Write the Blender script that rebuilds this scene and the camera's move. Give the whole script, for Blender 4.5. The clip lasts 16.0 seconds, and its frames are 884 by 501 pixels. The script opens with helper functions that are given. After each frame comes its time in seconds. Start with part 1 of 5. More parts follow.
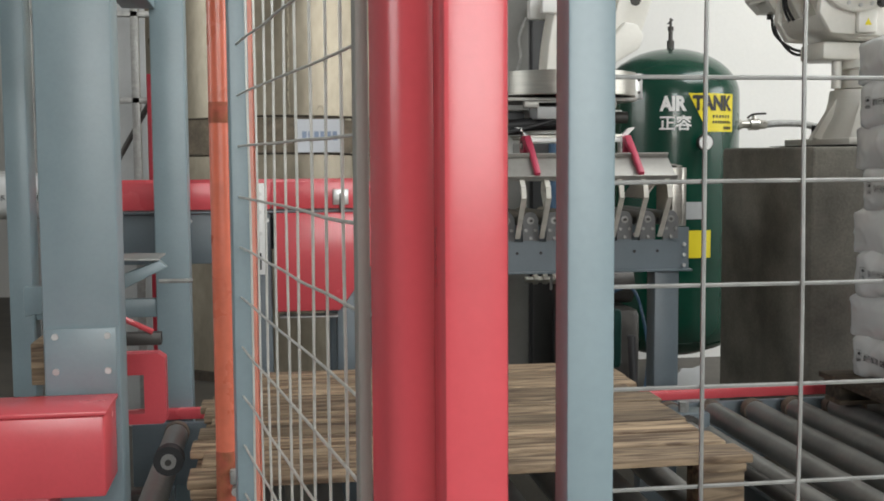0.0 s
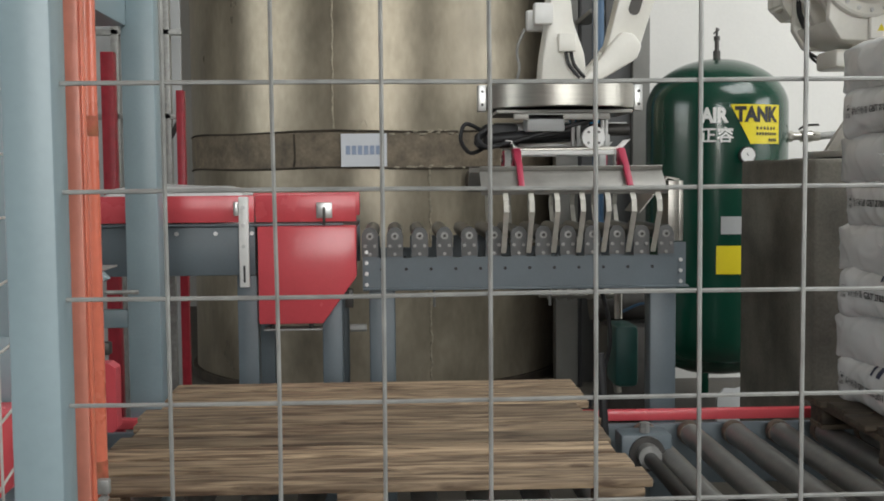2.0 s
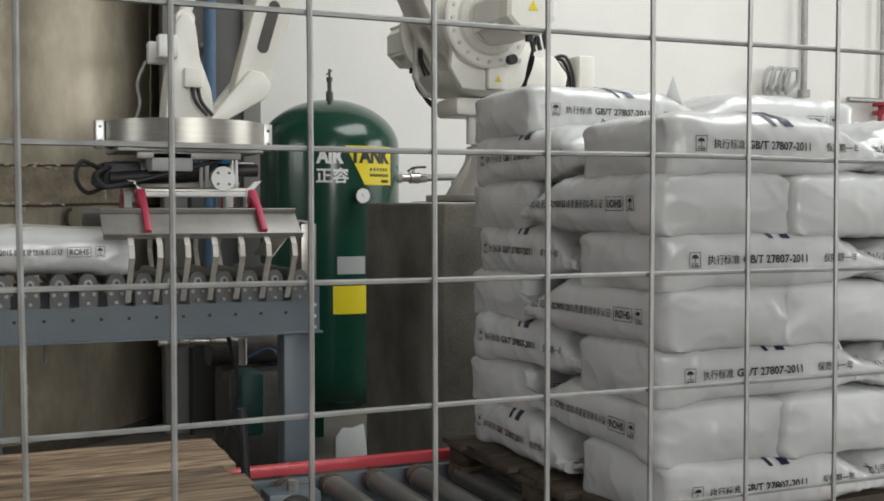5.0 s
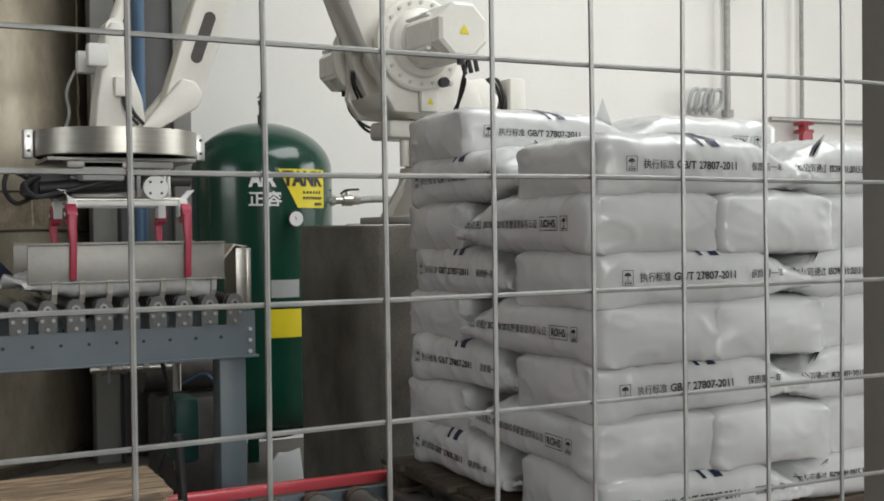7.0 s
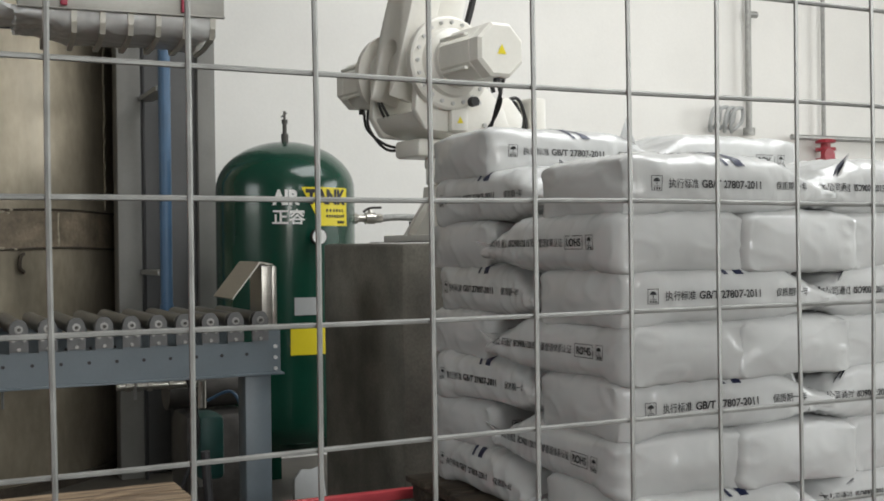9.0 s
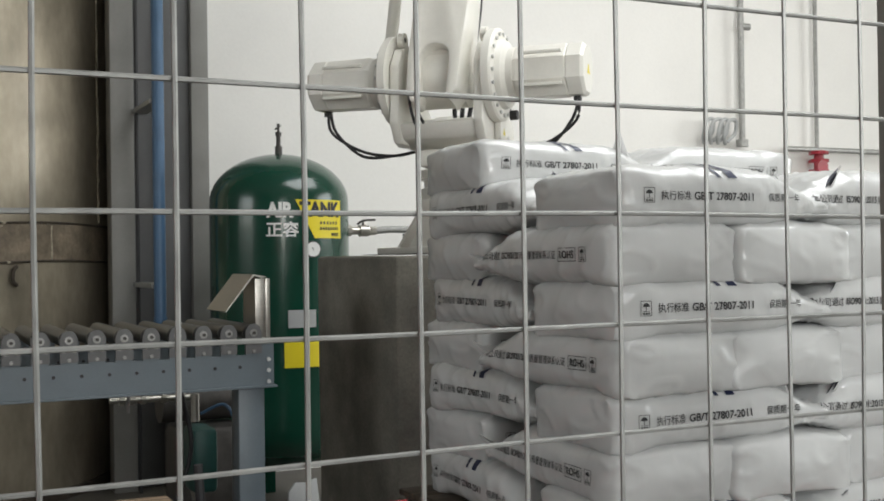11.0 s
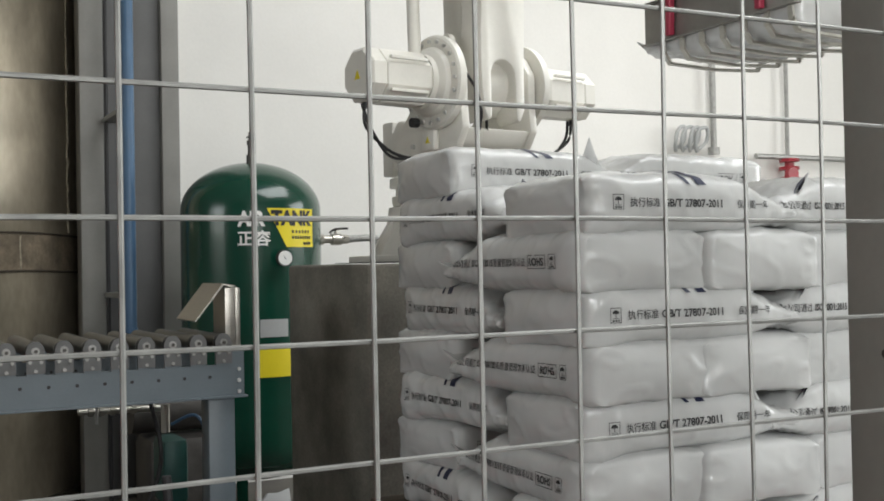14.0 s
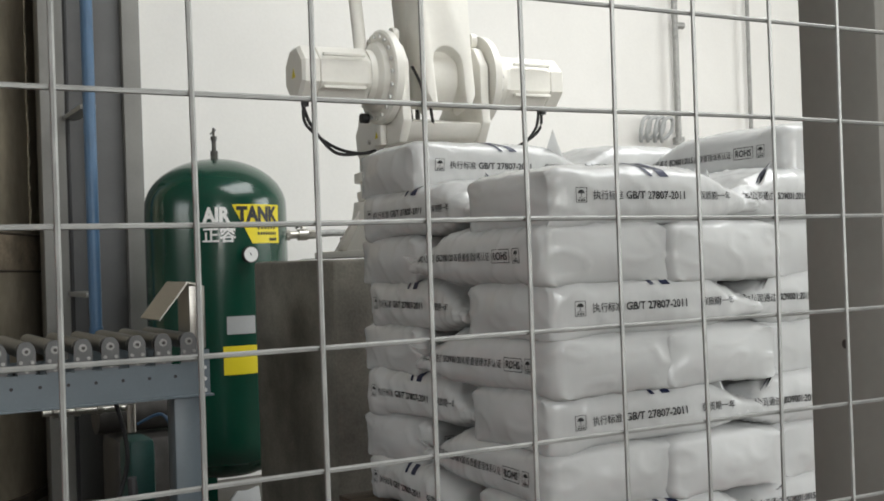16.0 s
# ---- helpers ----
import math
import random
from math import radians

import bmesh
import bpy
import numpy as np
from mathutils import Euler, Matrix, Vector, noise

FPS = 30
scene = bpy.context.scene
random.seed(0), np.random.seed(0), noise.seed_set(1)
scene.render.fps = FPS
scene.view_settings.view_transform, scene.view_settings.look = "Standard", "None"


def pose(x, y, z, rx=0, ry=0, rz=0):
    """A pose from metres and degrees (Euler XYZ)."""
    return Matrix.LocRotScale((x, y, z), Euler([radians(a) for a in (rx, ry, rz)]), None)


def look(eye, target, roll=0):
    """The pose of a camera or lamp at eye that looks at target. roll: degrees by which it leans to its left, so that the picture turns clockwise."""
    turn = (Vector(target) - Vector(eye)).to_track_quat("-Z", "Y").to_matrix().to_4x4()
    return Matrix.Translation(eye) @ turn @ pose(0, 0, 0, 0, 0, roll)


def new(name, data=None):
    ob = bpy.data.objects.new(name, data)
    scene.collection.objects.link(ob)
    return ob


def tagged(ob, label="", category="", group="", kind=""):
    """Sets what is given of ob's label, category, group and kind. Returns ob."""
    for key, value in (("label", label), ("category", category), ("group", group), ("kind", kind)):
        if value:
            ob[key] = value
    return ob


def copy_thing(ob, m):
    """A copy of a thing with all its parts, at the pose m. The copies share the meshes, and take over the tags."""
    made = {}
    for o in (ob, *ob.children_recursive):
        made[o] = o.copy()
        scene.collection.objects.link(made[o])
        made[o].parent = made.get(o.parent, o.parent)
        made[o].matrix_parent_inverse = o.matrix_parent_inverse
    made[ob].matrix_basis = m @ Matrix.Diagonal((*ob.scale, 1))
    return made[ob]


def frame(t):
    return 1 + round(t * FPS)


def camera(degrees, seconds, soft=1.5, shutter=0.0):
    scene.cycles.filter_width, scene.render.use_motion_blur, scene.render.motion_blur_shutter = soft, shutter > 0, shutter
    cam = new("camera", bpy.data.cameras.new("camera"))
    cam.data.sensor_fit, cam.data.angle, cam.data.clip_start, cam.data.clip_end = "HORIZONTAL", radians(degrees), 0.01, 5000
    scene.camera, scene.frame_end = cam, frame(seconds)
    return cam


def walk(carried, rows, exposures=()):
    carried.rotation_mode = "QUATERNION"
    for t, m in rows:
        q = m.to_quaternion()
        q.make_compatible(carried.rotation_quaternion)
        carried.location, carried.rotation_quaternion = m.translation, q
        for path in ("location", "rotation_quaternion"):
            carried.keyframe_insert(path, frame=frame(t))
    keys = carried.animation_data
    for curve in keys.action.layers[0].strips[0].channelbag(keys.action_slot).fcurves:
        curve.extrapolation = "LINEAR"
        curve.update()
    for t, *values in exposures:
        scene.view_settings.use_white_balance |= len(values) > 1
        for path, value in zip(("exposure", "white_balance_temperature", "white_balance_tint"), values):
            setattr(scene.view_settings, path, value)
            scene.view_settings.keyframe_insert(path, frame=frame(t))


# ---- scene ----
cam = camera(43.25, 16.0, soft=1.8)
WALK = [
    (0, pose(2.752, -0.821, 1.427, 85.35, 0.34, -8.64)),
    (0.5, pose(2.911, -0.705, 1.429, 85.57, 0.33, -8.68)),
    (1, pose(3.037, -0.689, 1.425, 85.90, 0.41, -6.59)),
    (1.5, pose(3.177, -0.771, 1.424, 85.92, 0.43, -3.85)),
    (2, pose(3.251, -0.836, 1.419, 86.14, 0.48, -2.40)),
    (2.5, pose(3.275, -0.827, 1.419, 86.16, 0.55, -3.25)),
    (3, pose(3.258, -0.801, 1.423, 86.05, 0.29, -5.03)),
    (3.5, pose(3.211, -0.748, 1.441, 86.45, 0.20, -8.47)),
    (4, pose(3.157, -0.683, 1.443, 86.70, 0.06, -12.97)),
    (4.5, pose(3.118, -0.633, 1.443, 86.93, -0.04, -17.52)),
    (5, pose(3.132, -0.638, 1.454, 87.77, -0.02, -23.35)),
    (5.2, pose(3.131, -0.642, 1.452, 87.87, 0.11, -24.77)),
    (7.3, pose(3.100, -0.661, 1.456, 89.16, 0.78, -26.86)),
    (7.5, pose(3.091, -0.667, 1.457, 89.41, 0.78, -26.72)),
    (8, pose(3.090, -0.669, 1.454, 89.70, 0.80, -26.19)),
    (8.5, pose(3.085, -0.670, 1.458, 89.72, 0.68, -25.87)),
    (11, pose(3.090, -0.670, 1.459, 90.37, 0.81, -26.14)),
    (11.5, pose(3.097, -0.678, 1.461, 90.60, 0.92, -26.44)),
    (12, pose(3.097, -0.669, 1.460, 90.87, 0.92, -26.66)),
    (12.5, pose(3.099, -0.662, 1.461, 91.14, 1.00, -26.84)),
    (13, pose(3.106, -0.660, 1.457, 91.18, 0.91, -26.92)),
    (13.5, pose(3.104, -0.657, 1.459, 90.74, 1.24, -27.16)),
    (14, pose(3.108, -0.665, 1.457, 90.79, 1.07, -27.42)),
    (14.5, pose(3.106, -0.669, 1.461, 90.97, 1.38, -27.89)),
    (15, pose(3.108, -0.668, 1.462, 91.15, 1.27, -28.05)),
    (15.5, pose(3.118, -0.670, 1.456, 91.18, 1.44, -28.16)),
    (16, pose(3.125, -0.662, 1.464, 90.36, 1.93, -28.99)),
]
walk(cam, WALK, exposures=[(0, 0.34), (1.0, 0.13), (2.0, 0.17), (3.0, 0.18), (4, 0.09), (5, -0.02), (8.5, 0.02), (11, 0.10), (16, 0.16)])

# ---- world and lights ----
world = bpy.data.worlds.new("world")
scene.world = world
world.use_nodes = True
wn = world.node_tree.nodes
sky = wn.new("ShaderNodeTexSky")
sky.sky_type, sky.sun_disc = "NISHITA", False
sky.sun_elevation, sky.sun_rotation = radians(40), radians(200)
world.node_tree.links.new(sky.outputs[0], wn["Background"].inputs[0])
wn["Background"].inputs[1].default_value = 0.1


def window_light(name, m, sx, sy, watts, tint=(0.99, 1.0, 0.975)):
    lamp = bpy.data.lights.new(name, "AREA")
    lamp.shape, lamp.size, lamp.size_y, lamp.energy, lamp.color = "RECTANGLE", sx, sy, watts, tint
    ob = new(name, lamp)
    ob.matrix_world = m
    return ob


# daylight through the openings of the hall
window_light("daylight_south", look((4.4, -6.85, 3.2), (4.4, 4.0, 1.7)), 5.6, 2.8, 365)
window_light("daylight_west", look((-5.85, 2.2, 3.3), (3.0, 4.6, 1.8)), 4.8, 2.6, 130)
window_light("daylight_roof", look((7.3, 2.2, 5.85), (7.1, 2.5, 0)), 4.2, 3.4, 240)
window_light("daylight_east", look((13.85, 1.0, 3.2), (5.0, 3.0, 1.6)), 5.0, 2.6, 215)


# ---- materials ----
def mat(name, rgb, rough=0.5, metal=0.0, vary=0.12, scale=6.0, bump=0.05, grain=60.0, stretch=(1, 1, 1), stain=None, rvary=0.1, coat=0.0, rand=0.0):
    """A painted or raw surface: base colour with broad and fine variation, fine relief."""
    m = bpy.data.materials.new(name)
    m.use_nodes = True
    nt = m.node_tree
    b = nt.nodes["Principled BSDF"]
    L = nt.links.new
    tc = nt.nodes.new("ShaderNodeTexCoord")
    mp = nt.nodes.new("ShaderNodeMapping")
    mp.inputs["Scale"].default_value = stretch
    L(tc.outputs["Object"], mp.inputs[0])
    n1 = nt.nodes.new("ShaderNodeTexNoise")
    n1.inputs["Scale"].default_value, n1.inputs["Detail"].default_value = scale, 5
    n2 = nt.nodes.new("ShaderNodeTexNoise")
    n2.inputs["Scale"].default_value, n2.inputs["Detail"].default_value = grain, 3
    L(mp.outputs[0], n1.inputs[0]), L(mp.outputs[0], n2.inputs[0])
    ramp = nt.nodes.new("ShaderNodeValToRGB")
    lo = tuple(c * (1 - vary) for c in rgb) if stain is None else stain
    hi = tuple(min(1, c * (1 + vary)) for c in rgb)
    ramp.color_ramp.elements[0].position, ramp.color_ramp.elements[1].position = 0.32, 0.68
    ramp.color_ramp.elements[0].color, ramp.color_ramp.elements[1].color = (*lo, 1), (*hi, 1)
    L(n1.outputs[0], ramp.inputs[0])
    mix = nt.nodes.new("ShaderNodeMix")
    mix.data_type, mix.blend_type = "RGBA", "MULTIPLY"
    mix.inputs["Factor"].default_value = min(1.0, vary * 1.5)
    L(ramp.outputs[0], mix.inputs["A"]), L(n2.outputs[0], mix.inputs["B"])
    out = mix.outputs["Result"]
    if rand:
        oi = nt.nodes.new("ShaderNodeObjectInfo")
        hsv = nt.nodes.new("ShaderNodeHueSaturation")
        mr = nt.nodes.new("ShaderNodeMapRange")
        mr.inputs["To Min"].default_value, mr.inputs["To Max"].default_value = 1 - rand, 1 + rand
        L(oi.outputs["Random"], mr.inputs["Value"]), L(mr.outputs[0], hsv.inputs["Value"]), L(out, hsv.inputs["Color"])
        out = hsv.outputs[0]
    L(out, b.inputs["Base Color"])
    rr = nt.nodes.new("ShaderNodeMapRange")
    rr.inputs["To Min"].default_value, rr.inputs["To Max"].default_value = max(0.03, rough - rvary), min(1, rough + rvary)
    L(n1.outputs[0], rr.inputs["Value"]), L(rr.outputs[0], b.inputs["Roughness"])
    b.inputs["Metallic"].default_value = metal
    b.inputs["Coat Weight"].default_value = coat
    if bump:
        bp = nt.nodes.new("ShaderNodeBump")
        bp.inputs["Strength"].default_value, bp.inputs["Distance"].default_value = bump, 0.004
        L(n2.outputs[0], bp.inputs["Height"]), L(bp.outputs[0], b.inputs["Normal"])
    return m


M = dict(
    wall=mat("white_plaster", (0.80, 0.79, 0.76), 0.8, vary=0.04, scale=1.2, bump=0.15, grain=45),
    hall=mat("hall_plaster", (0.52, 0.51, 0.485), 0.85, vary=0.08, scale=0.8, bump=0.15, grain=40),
    floor=mat("concrete_floor", (0.12, 0.11, 0.093), 0.65, vary=0.3, scale=2.5, bump=0.2, grain=70),
    concrete=mat("cast_concrete", (0.25, 0.235, 0.20), 0.85, vary=0.3, scale=5, bump=0.3, grain=90),
    silo=mat("weathered_steel_plate", (0.385, 0.335, 0.255), 0.34, 0.5, vary=0.24, scale=2.2, bump=0.16, grain=16, stretch=(1.7, 1.7, 0.8), rvary=0.16),
    silo_band=mat("rusty_band", (0.26, 0.21, 0.15), 0.65, 0.1, vary=0.35, scale=9, bump=0.3, grain=50),
    grime=mat("silo_grime", (0.07, 0.055, 0.04), 0.85, vary=0.35, scale=12, bump=0.3),
    weld=mat("weld_bead", (0.42, 0.37, 0.28), 0.6, 0.2, vary=0.3, scale=40, bump=0.5),
    galv=mat("galvanised_wire", (0.36, 0.36, 0.345), 0.45, 0.4, vary=0.15, scale=30, bump=0.05),
    bluegrey=mat("blue_grey_paint", (0.245, 0.32, 0.35), 0.36, vary=0.07, scale=5, bump=0.04, grain=120),
    machine=mat("grey_machine_paint", (0.125, 0.155, 0.175), 0.42, vary=0.09, scale=6, bump=0.04, grain=120),
    red=mat("red_paint", (0.70, 0.095, 0.114), 0.25, vary=0.06, scale=5, bump=0.03, grain=110),
    orange=mat("orange_red_paint", (0.78, 0.20, 0.12), 0.3, vary=0.15, scale=7, bump=0.04),
    rust=mat("rusty_worn_paint", (0.30, 0.10, 0.045), 0.7, vary=0.4, scale=40, bump=0.3, stain=(0.60, 0.13, 0.08)),
    pink=mat("red_anodised", (0.42, 0.038, 0.08), 0.4, vary=0.05, bump=0.02),
    steel=mat("brushed_stainless", (0.44, 0.42, 0.38), 0.36, 0.85, vary=0.08, scale=8, bump=0.05, grain=90, stretch=(1, 1, 14)),
    jaw=mat("matt_stainless", (0.36, 0.35, 0.325), 0.5, 0.55, vary=0.1, scale=9, bump=0.05),
    roller=mat("zinc_roller", (0.32, 0.315, 0.30), 0.40, 0.5, vary=0.15, scale=8, bump=0.04),
    dark=mat("dark_rubber", (0.022, 0.022, 0.024), 0.55, vary=0.2, scale=20, bump=0.08),
    darksteel=mat("dark_steel", (0.075, 0.07, 0.065), 0.45, 0.5, vary=0.2, scale=14, bump=0.08),
    alu=mat("aluminium", (0.66, 0.66, 0.65), 0.35, 0.8, vary=0.06, scale=10, bump=0.03),
    robot=mat("robot_white_paint", (0.83, 0.81, 0.75), 0.36, vary=0.05, scale=5, bump=0.03, grain=70),
    green=mat("tank_green_enamel", (0.004, 0.050, 0.030), 0.2, vary=0.12, scale=3, bump=0.015, rvary=0.04, coat=0.3),
    teal=mat("gearmotor_green", (0.015, 0.075, 0.065), 0.45, vary=0.15, scale=9),
    yellow=mat("yellow_label", (0.80, 0.66, 0.02), 0.45, vary=0.04),
    label=mat("grey_label", (0.42, 0.43, 0.43), 0.45, vary=0.06),
    white=mat("white_plastic", (0.80, 0.80, 0.78), 0.4, vary=0.03),
    ink=mat("black_ink", (0.02, 0.02, 0.022), 0.5, vary=0.1),
    inkblue=mat("navy_ink", (0.011, 0.017, 0.06), 0.45, vary=0.1),
    # orange paint lightened to carry strong window light in its colour
    orange_lit=mat("lit_orange_paint", (0.88, 0.33, 0.24), 0.35, vary=0.1, scale=9, bump=0.04),
    finger=mat("worn_cream_paint", (0.58, 0.56, 0.50), 0.45, 0.1, vary=0.12, scale=20, bump=0.05),
    sleeve=mat("dark_roller_sleeve", (0.15, 0.145, 0.13), 0.38, 0.5, vary=0.25, scale=12, bump=0.06),
    rustcap=mat("rusty_collar", (0.20, 0.15, 0.115), 0.6, 0.2, vary=0.3, scale=25, bump=0.2),
    # galvanised wire with the light on the gate put into a paler colour
    galv_lit=mat("lit_galvanised_wire", (0.62, 0.61, 0.57), 0.42, 0.3, vary=0.12, scale=30, bump=0.04),
    valve_red=mat("dark_red_enamel", (0.34, 0.02, 0.035), 0.4, vary=0.15, scale=20),
    bag=mat("white_film_bag", (0.66, 0.665, 0.66), 0.24, vary=0.03, scale=5, bump=0.30, grain=17, stretch=(2.0, 0.9, 0.45), rand=0.03, rvary=0.08, coat=0.12),
    paper=mat("paper_sheet", (0.68, 0.70, 0.74), 0.8, vary=0.03),
    paperink=mat("pale_blue_ink", (0.33, 0.40, 0.55), 0.7, vary=0.1),
    bluepipe=mat("blue_pipe", (0.065, 0.135, 0.235), 0.4, vary=0.08, bump=0.02),
    bluebox=mat("blue_plastic", (0.01, 0.30, 0.62), 0.4, vary=0.05, bump=0.02),
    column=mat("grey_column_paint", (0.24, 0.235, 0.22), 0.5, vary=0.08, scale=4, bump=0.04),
    column_dark=mat("dark_column_grey", (0.12, 0.12, 0.12), 0.55, vary=0.1, scale=4, bump=0.04),
    post=mat("taupe_post_paint", (0.29, 0.28, 0.255), 0.55, vary=0.08, scale=6, bump=0.05),
    brass=mat("brass_nickel", (0.55, 0.53, 0.48), 0.3, 0.9, vary=0.1),
)


def wood_material(name, light, darkc):
    m = bpy.data.materials.new(name)
    m.use_nodes = True
    nt = m.node_tree
    b, L = nt.nodes["Principled BSDF"], nt.links.new
    tc, mp, oi = nt.nodes.new("ShaderNodeTexCoord"), nt.nodes.new("ShaderNodeMapping"), nt.nodes.new("ShaderNodeObjectInfo")
    add = nt.nodes.new("ShaderNodeVectorMath")
    add.operation = "MULTIPLY_ADD"
    add.inputs[1].default_value = (37.0, 11.0, 5.0)
    L(oi.outputs["Random"], add.inputs[0]), L(tc.outputs["Object"], add.inputs[2])
    mp.inputs["Scale"].default_value = (1.7, 15, 15)
    L(add.outputs[0], mp.inputs[0])
    n1 = nt.nodes.new("ShaderNodeTexNoise")
    n1.inputs["Scale"].default_value, n1.inputs["Detail"].default_value, n1.inputs["Distortion"].default_value = 3.0, 12, 0.9
    L(mp.outputs[0], n1.inputs[0])
    ramp = nt.nodes.new("ShaderNodeValToRGB")
    e = ramp.color_ramp.elements
    e[0].position, e[0].color, e[1].position, e[1].color = 0.37, (*darkc, 1), 0.63, (*light, 1)
    L(n1.outputs[0], ramp.inputs[0])
    hsv, mr = nt.nodes.new("ShaderNodeHueSaturation"), nt.nodes.new("ShaderNodeMapRange")
    mr.inputs["To Min"].default_value, mr.inputs["To Max"].default_value = 0.62, 1.35
    L(oi.outputs["Random"], mr.inputs["Value"]), L(mr.outputs[0], hsv.inputs["Value"]), L(ramp.outputs[0], hsv.inputs["Color"])
    L(hsv.outputs[0], b.inputs["Base Color"])
    b.inputs["Roughness"].default_value = 0.7
    bp = nt.nodes.new("ShaderNodeBump")
    bp.inputs["Strength"].default_value, bp.inputs["Distance"].default_value = 0.35, 0.003
    L(n1.outputs[0], bp.inputs["Height"]), L(bp.outputs[0], b.inputs["Normal"])
    return m


film = M["bag"].node_tree.nodes["Principled BSDF"]
film.inputs["Subsurface Weight"].default_value, film.inputs["Subsurface Scale"].default_value = 0.25, 0.03
film.inputs["Subsurface Radius"].default_value = (1.0, 1.0, 1.0)

M["wood"] = wood_material("weathered_pallet_wood", (0.36, 0.265, 0.17), (0.095, 0.06, 0.036))
M["wood_dark"] = wood_material("dark_pallet_wood", (0.10, 0.075, 0.05), (0.04, 0.03, 0.022))


# ---- mesh helpers ----
def mesh_of(name, bm, material, smooth=0.6):
    me = bpy.data.meshes.new(name)
    bmesh.ops.recalc_face_normals(bm, faces=bm.faces)
    bm.to_mesh(me)
    bm.free()
    for p in me.polygons:
        p.use_smooth = smooth > 0
    if smooth > 0:
        me.set_sharp_from_angle(angle=smooth)
    me.materials.append(M[material])
    return me


def part(name, bm, material, parent=None, label="", m=None, smooth=0.6):
    ob = new(name, mesh_of(name, bm, material, smooth) if isinstance(bm, bmesh.types.BMesh) else bm)
    if parent is not None:
        ob.parent = parent
    if m is not None:
        ob.matrix_basis = m
    if label:
        ob["label"] = label
    return ob


def thing(name, label, category, m=None, group="", kind=""):
    ob = new(name)
    if m is not None:
        ob.matrix_basis = m
    return tagged(ob, label, category, group, kind)


def add_box(bm, x0, x1, y0, y1, z0, z1, bevel=0.0, m=None):
    c = Matrix.Translation(((x0 + x1) / 2, (y0 + y1) / 2, (z0 + z1) / 2)) @ Matrix.Diagonal((abs(x1 - x0), abs(y1 - y0), abs(z1 - z0), 1))
    r = bmesh.ops.create_cube(bm, size=1, matrix=(m or Matrix()) @ c)
    if bevel:
        es = list({e for v in r["verts"] for e in v.link_edges})
        bmesh.ops.bevel(bm, geom=es, offset=bevel, segments=2, affect="EDGES", profile=0.5)
    return bm


def box(x0, x1, y0, y1, z0, z1, bevel=0.004, m=None):
    return add_box(bmesh.new(), x0, x1, y0, y1, z0, z1, bevel, m)


def add_rod(bm, a, b, r, seg=12, r2=None, caps=True):
    a, b = Vector(a), Vector(b)
    d = b - a
    q = d.to_track_quat("Z", "Y").to_matrix().to_4x4()
    bmesh.ops.create_cone(bm, cap_ends=caps, segments=seg, radius1=r, radius2=r if r2 is None else r2, depth=d.length, matrix=Matrix.Translation((a + b) / 2) @ q)
    return bm


def rod(a, b, r, seg=12, r2=None):
    return add_rod(bmesh.new(), a, b, r, seg, r2)


def lathe(profile, seg=48, axis_m=None):
    """A turned body from (radius, height) pairs about z."""
    bm = bmesh.new()
    rings = []
    for r, z in profile:
        rings.append([bm.verts.new((r * math.cos(2 * math.pi * i / seg), r * math.sin(2 * math.pi * i / seg), z)) for i in range(seg)])
    for a, b in zip(rings, rings[1:]):
        for i in range(seg):
            bm.faces.new((a[i], a[(i + 1) % seg], b[(i + 1) % seg], b[i]))
    bm.faces.new(rings[0][::-1]), bm.faces.new(rings[-1])
    if axis_m is not None:
        bmesh.ops.transform(bm, matrix=axis_m, verts=bm.verts)
    return bm


def prism(outline, depth, m=None, bevel=0.0):
    """An outline in x, z pushed along y from 0 to depth."""
    bm = bmesh.new()
    a = [bm.verts.new((x, 0, z)) for x, z in outline]
    b = [bm.verts.new((x, depth, z)) for x, z in outline]
    bm.faces.new(a), bm.faces.new(b[::-1])
    n = len(a)
    for i in range(n):
        bm.faces.new((a[i], b[i], b[(i + 1) % n], a[(i + 1) % n]))
    bmesh.ops.recalc_face_normals(bm, faces=bm.faces)
    if bevel:
        bmesh.ops.bevel(bm, geom=list(bm.edges), offset=bevel, segments=2, affect="EDGES", profile=0.5)
    if m is not None:
        bmesh.ops.transform(bm, matrix=m, verts=bm.verts)
    return bm


def tube(points, r, seg=8):
    """A bent cable or pipe through points."""
    pts = [Vector(p) for p in points]
    fine = []
    for i in range(len(pts) - 1):
        p0, p1, p2, p3 = pts[max(i - 1, 0)], pts[i], pts[i + 1], pts[min(i + 2, len(pts) - 1)]
        for k in range(6):
            u = k / 6
            fine.append(0.5 * ((2 * p1) + (p2 - p0) * u + (2 * p0 - 5 * p1 + 4 * p2 - p3) * u * u + (3 * p1 - p0 - 3 * p2 + p3) * u ** 3))
    fine.append(pts[-1])
    bm = bmesh.new()
    rings = []
    for i, p in enumerate(fine):
        d = (fine[min(i + 1, len(fine) - 1)] - fine[max(i - 1, 0)]).normalized()
        s = d.cross(Vector((0.13, 0.31, 0.94))).normalized()
        u = d.cross(s)
        rings.append([bm.verts.new(p + r * (math.cos(2 * math.pi * k / seg) * s + math.sin(2 * math.pi * k / seg) * u)) for k in range(seg)])
    for a, b in zip(rings, rings[1:]):
        for i in range(seg):
            bm.faces.new((a[i], a[(i + 1) % seg], b[(i + 1) % seg], b[i]))
    bm.faces.new(rings[0][::-1]), bm.faces.new(rings[-1])
    return bm


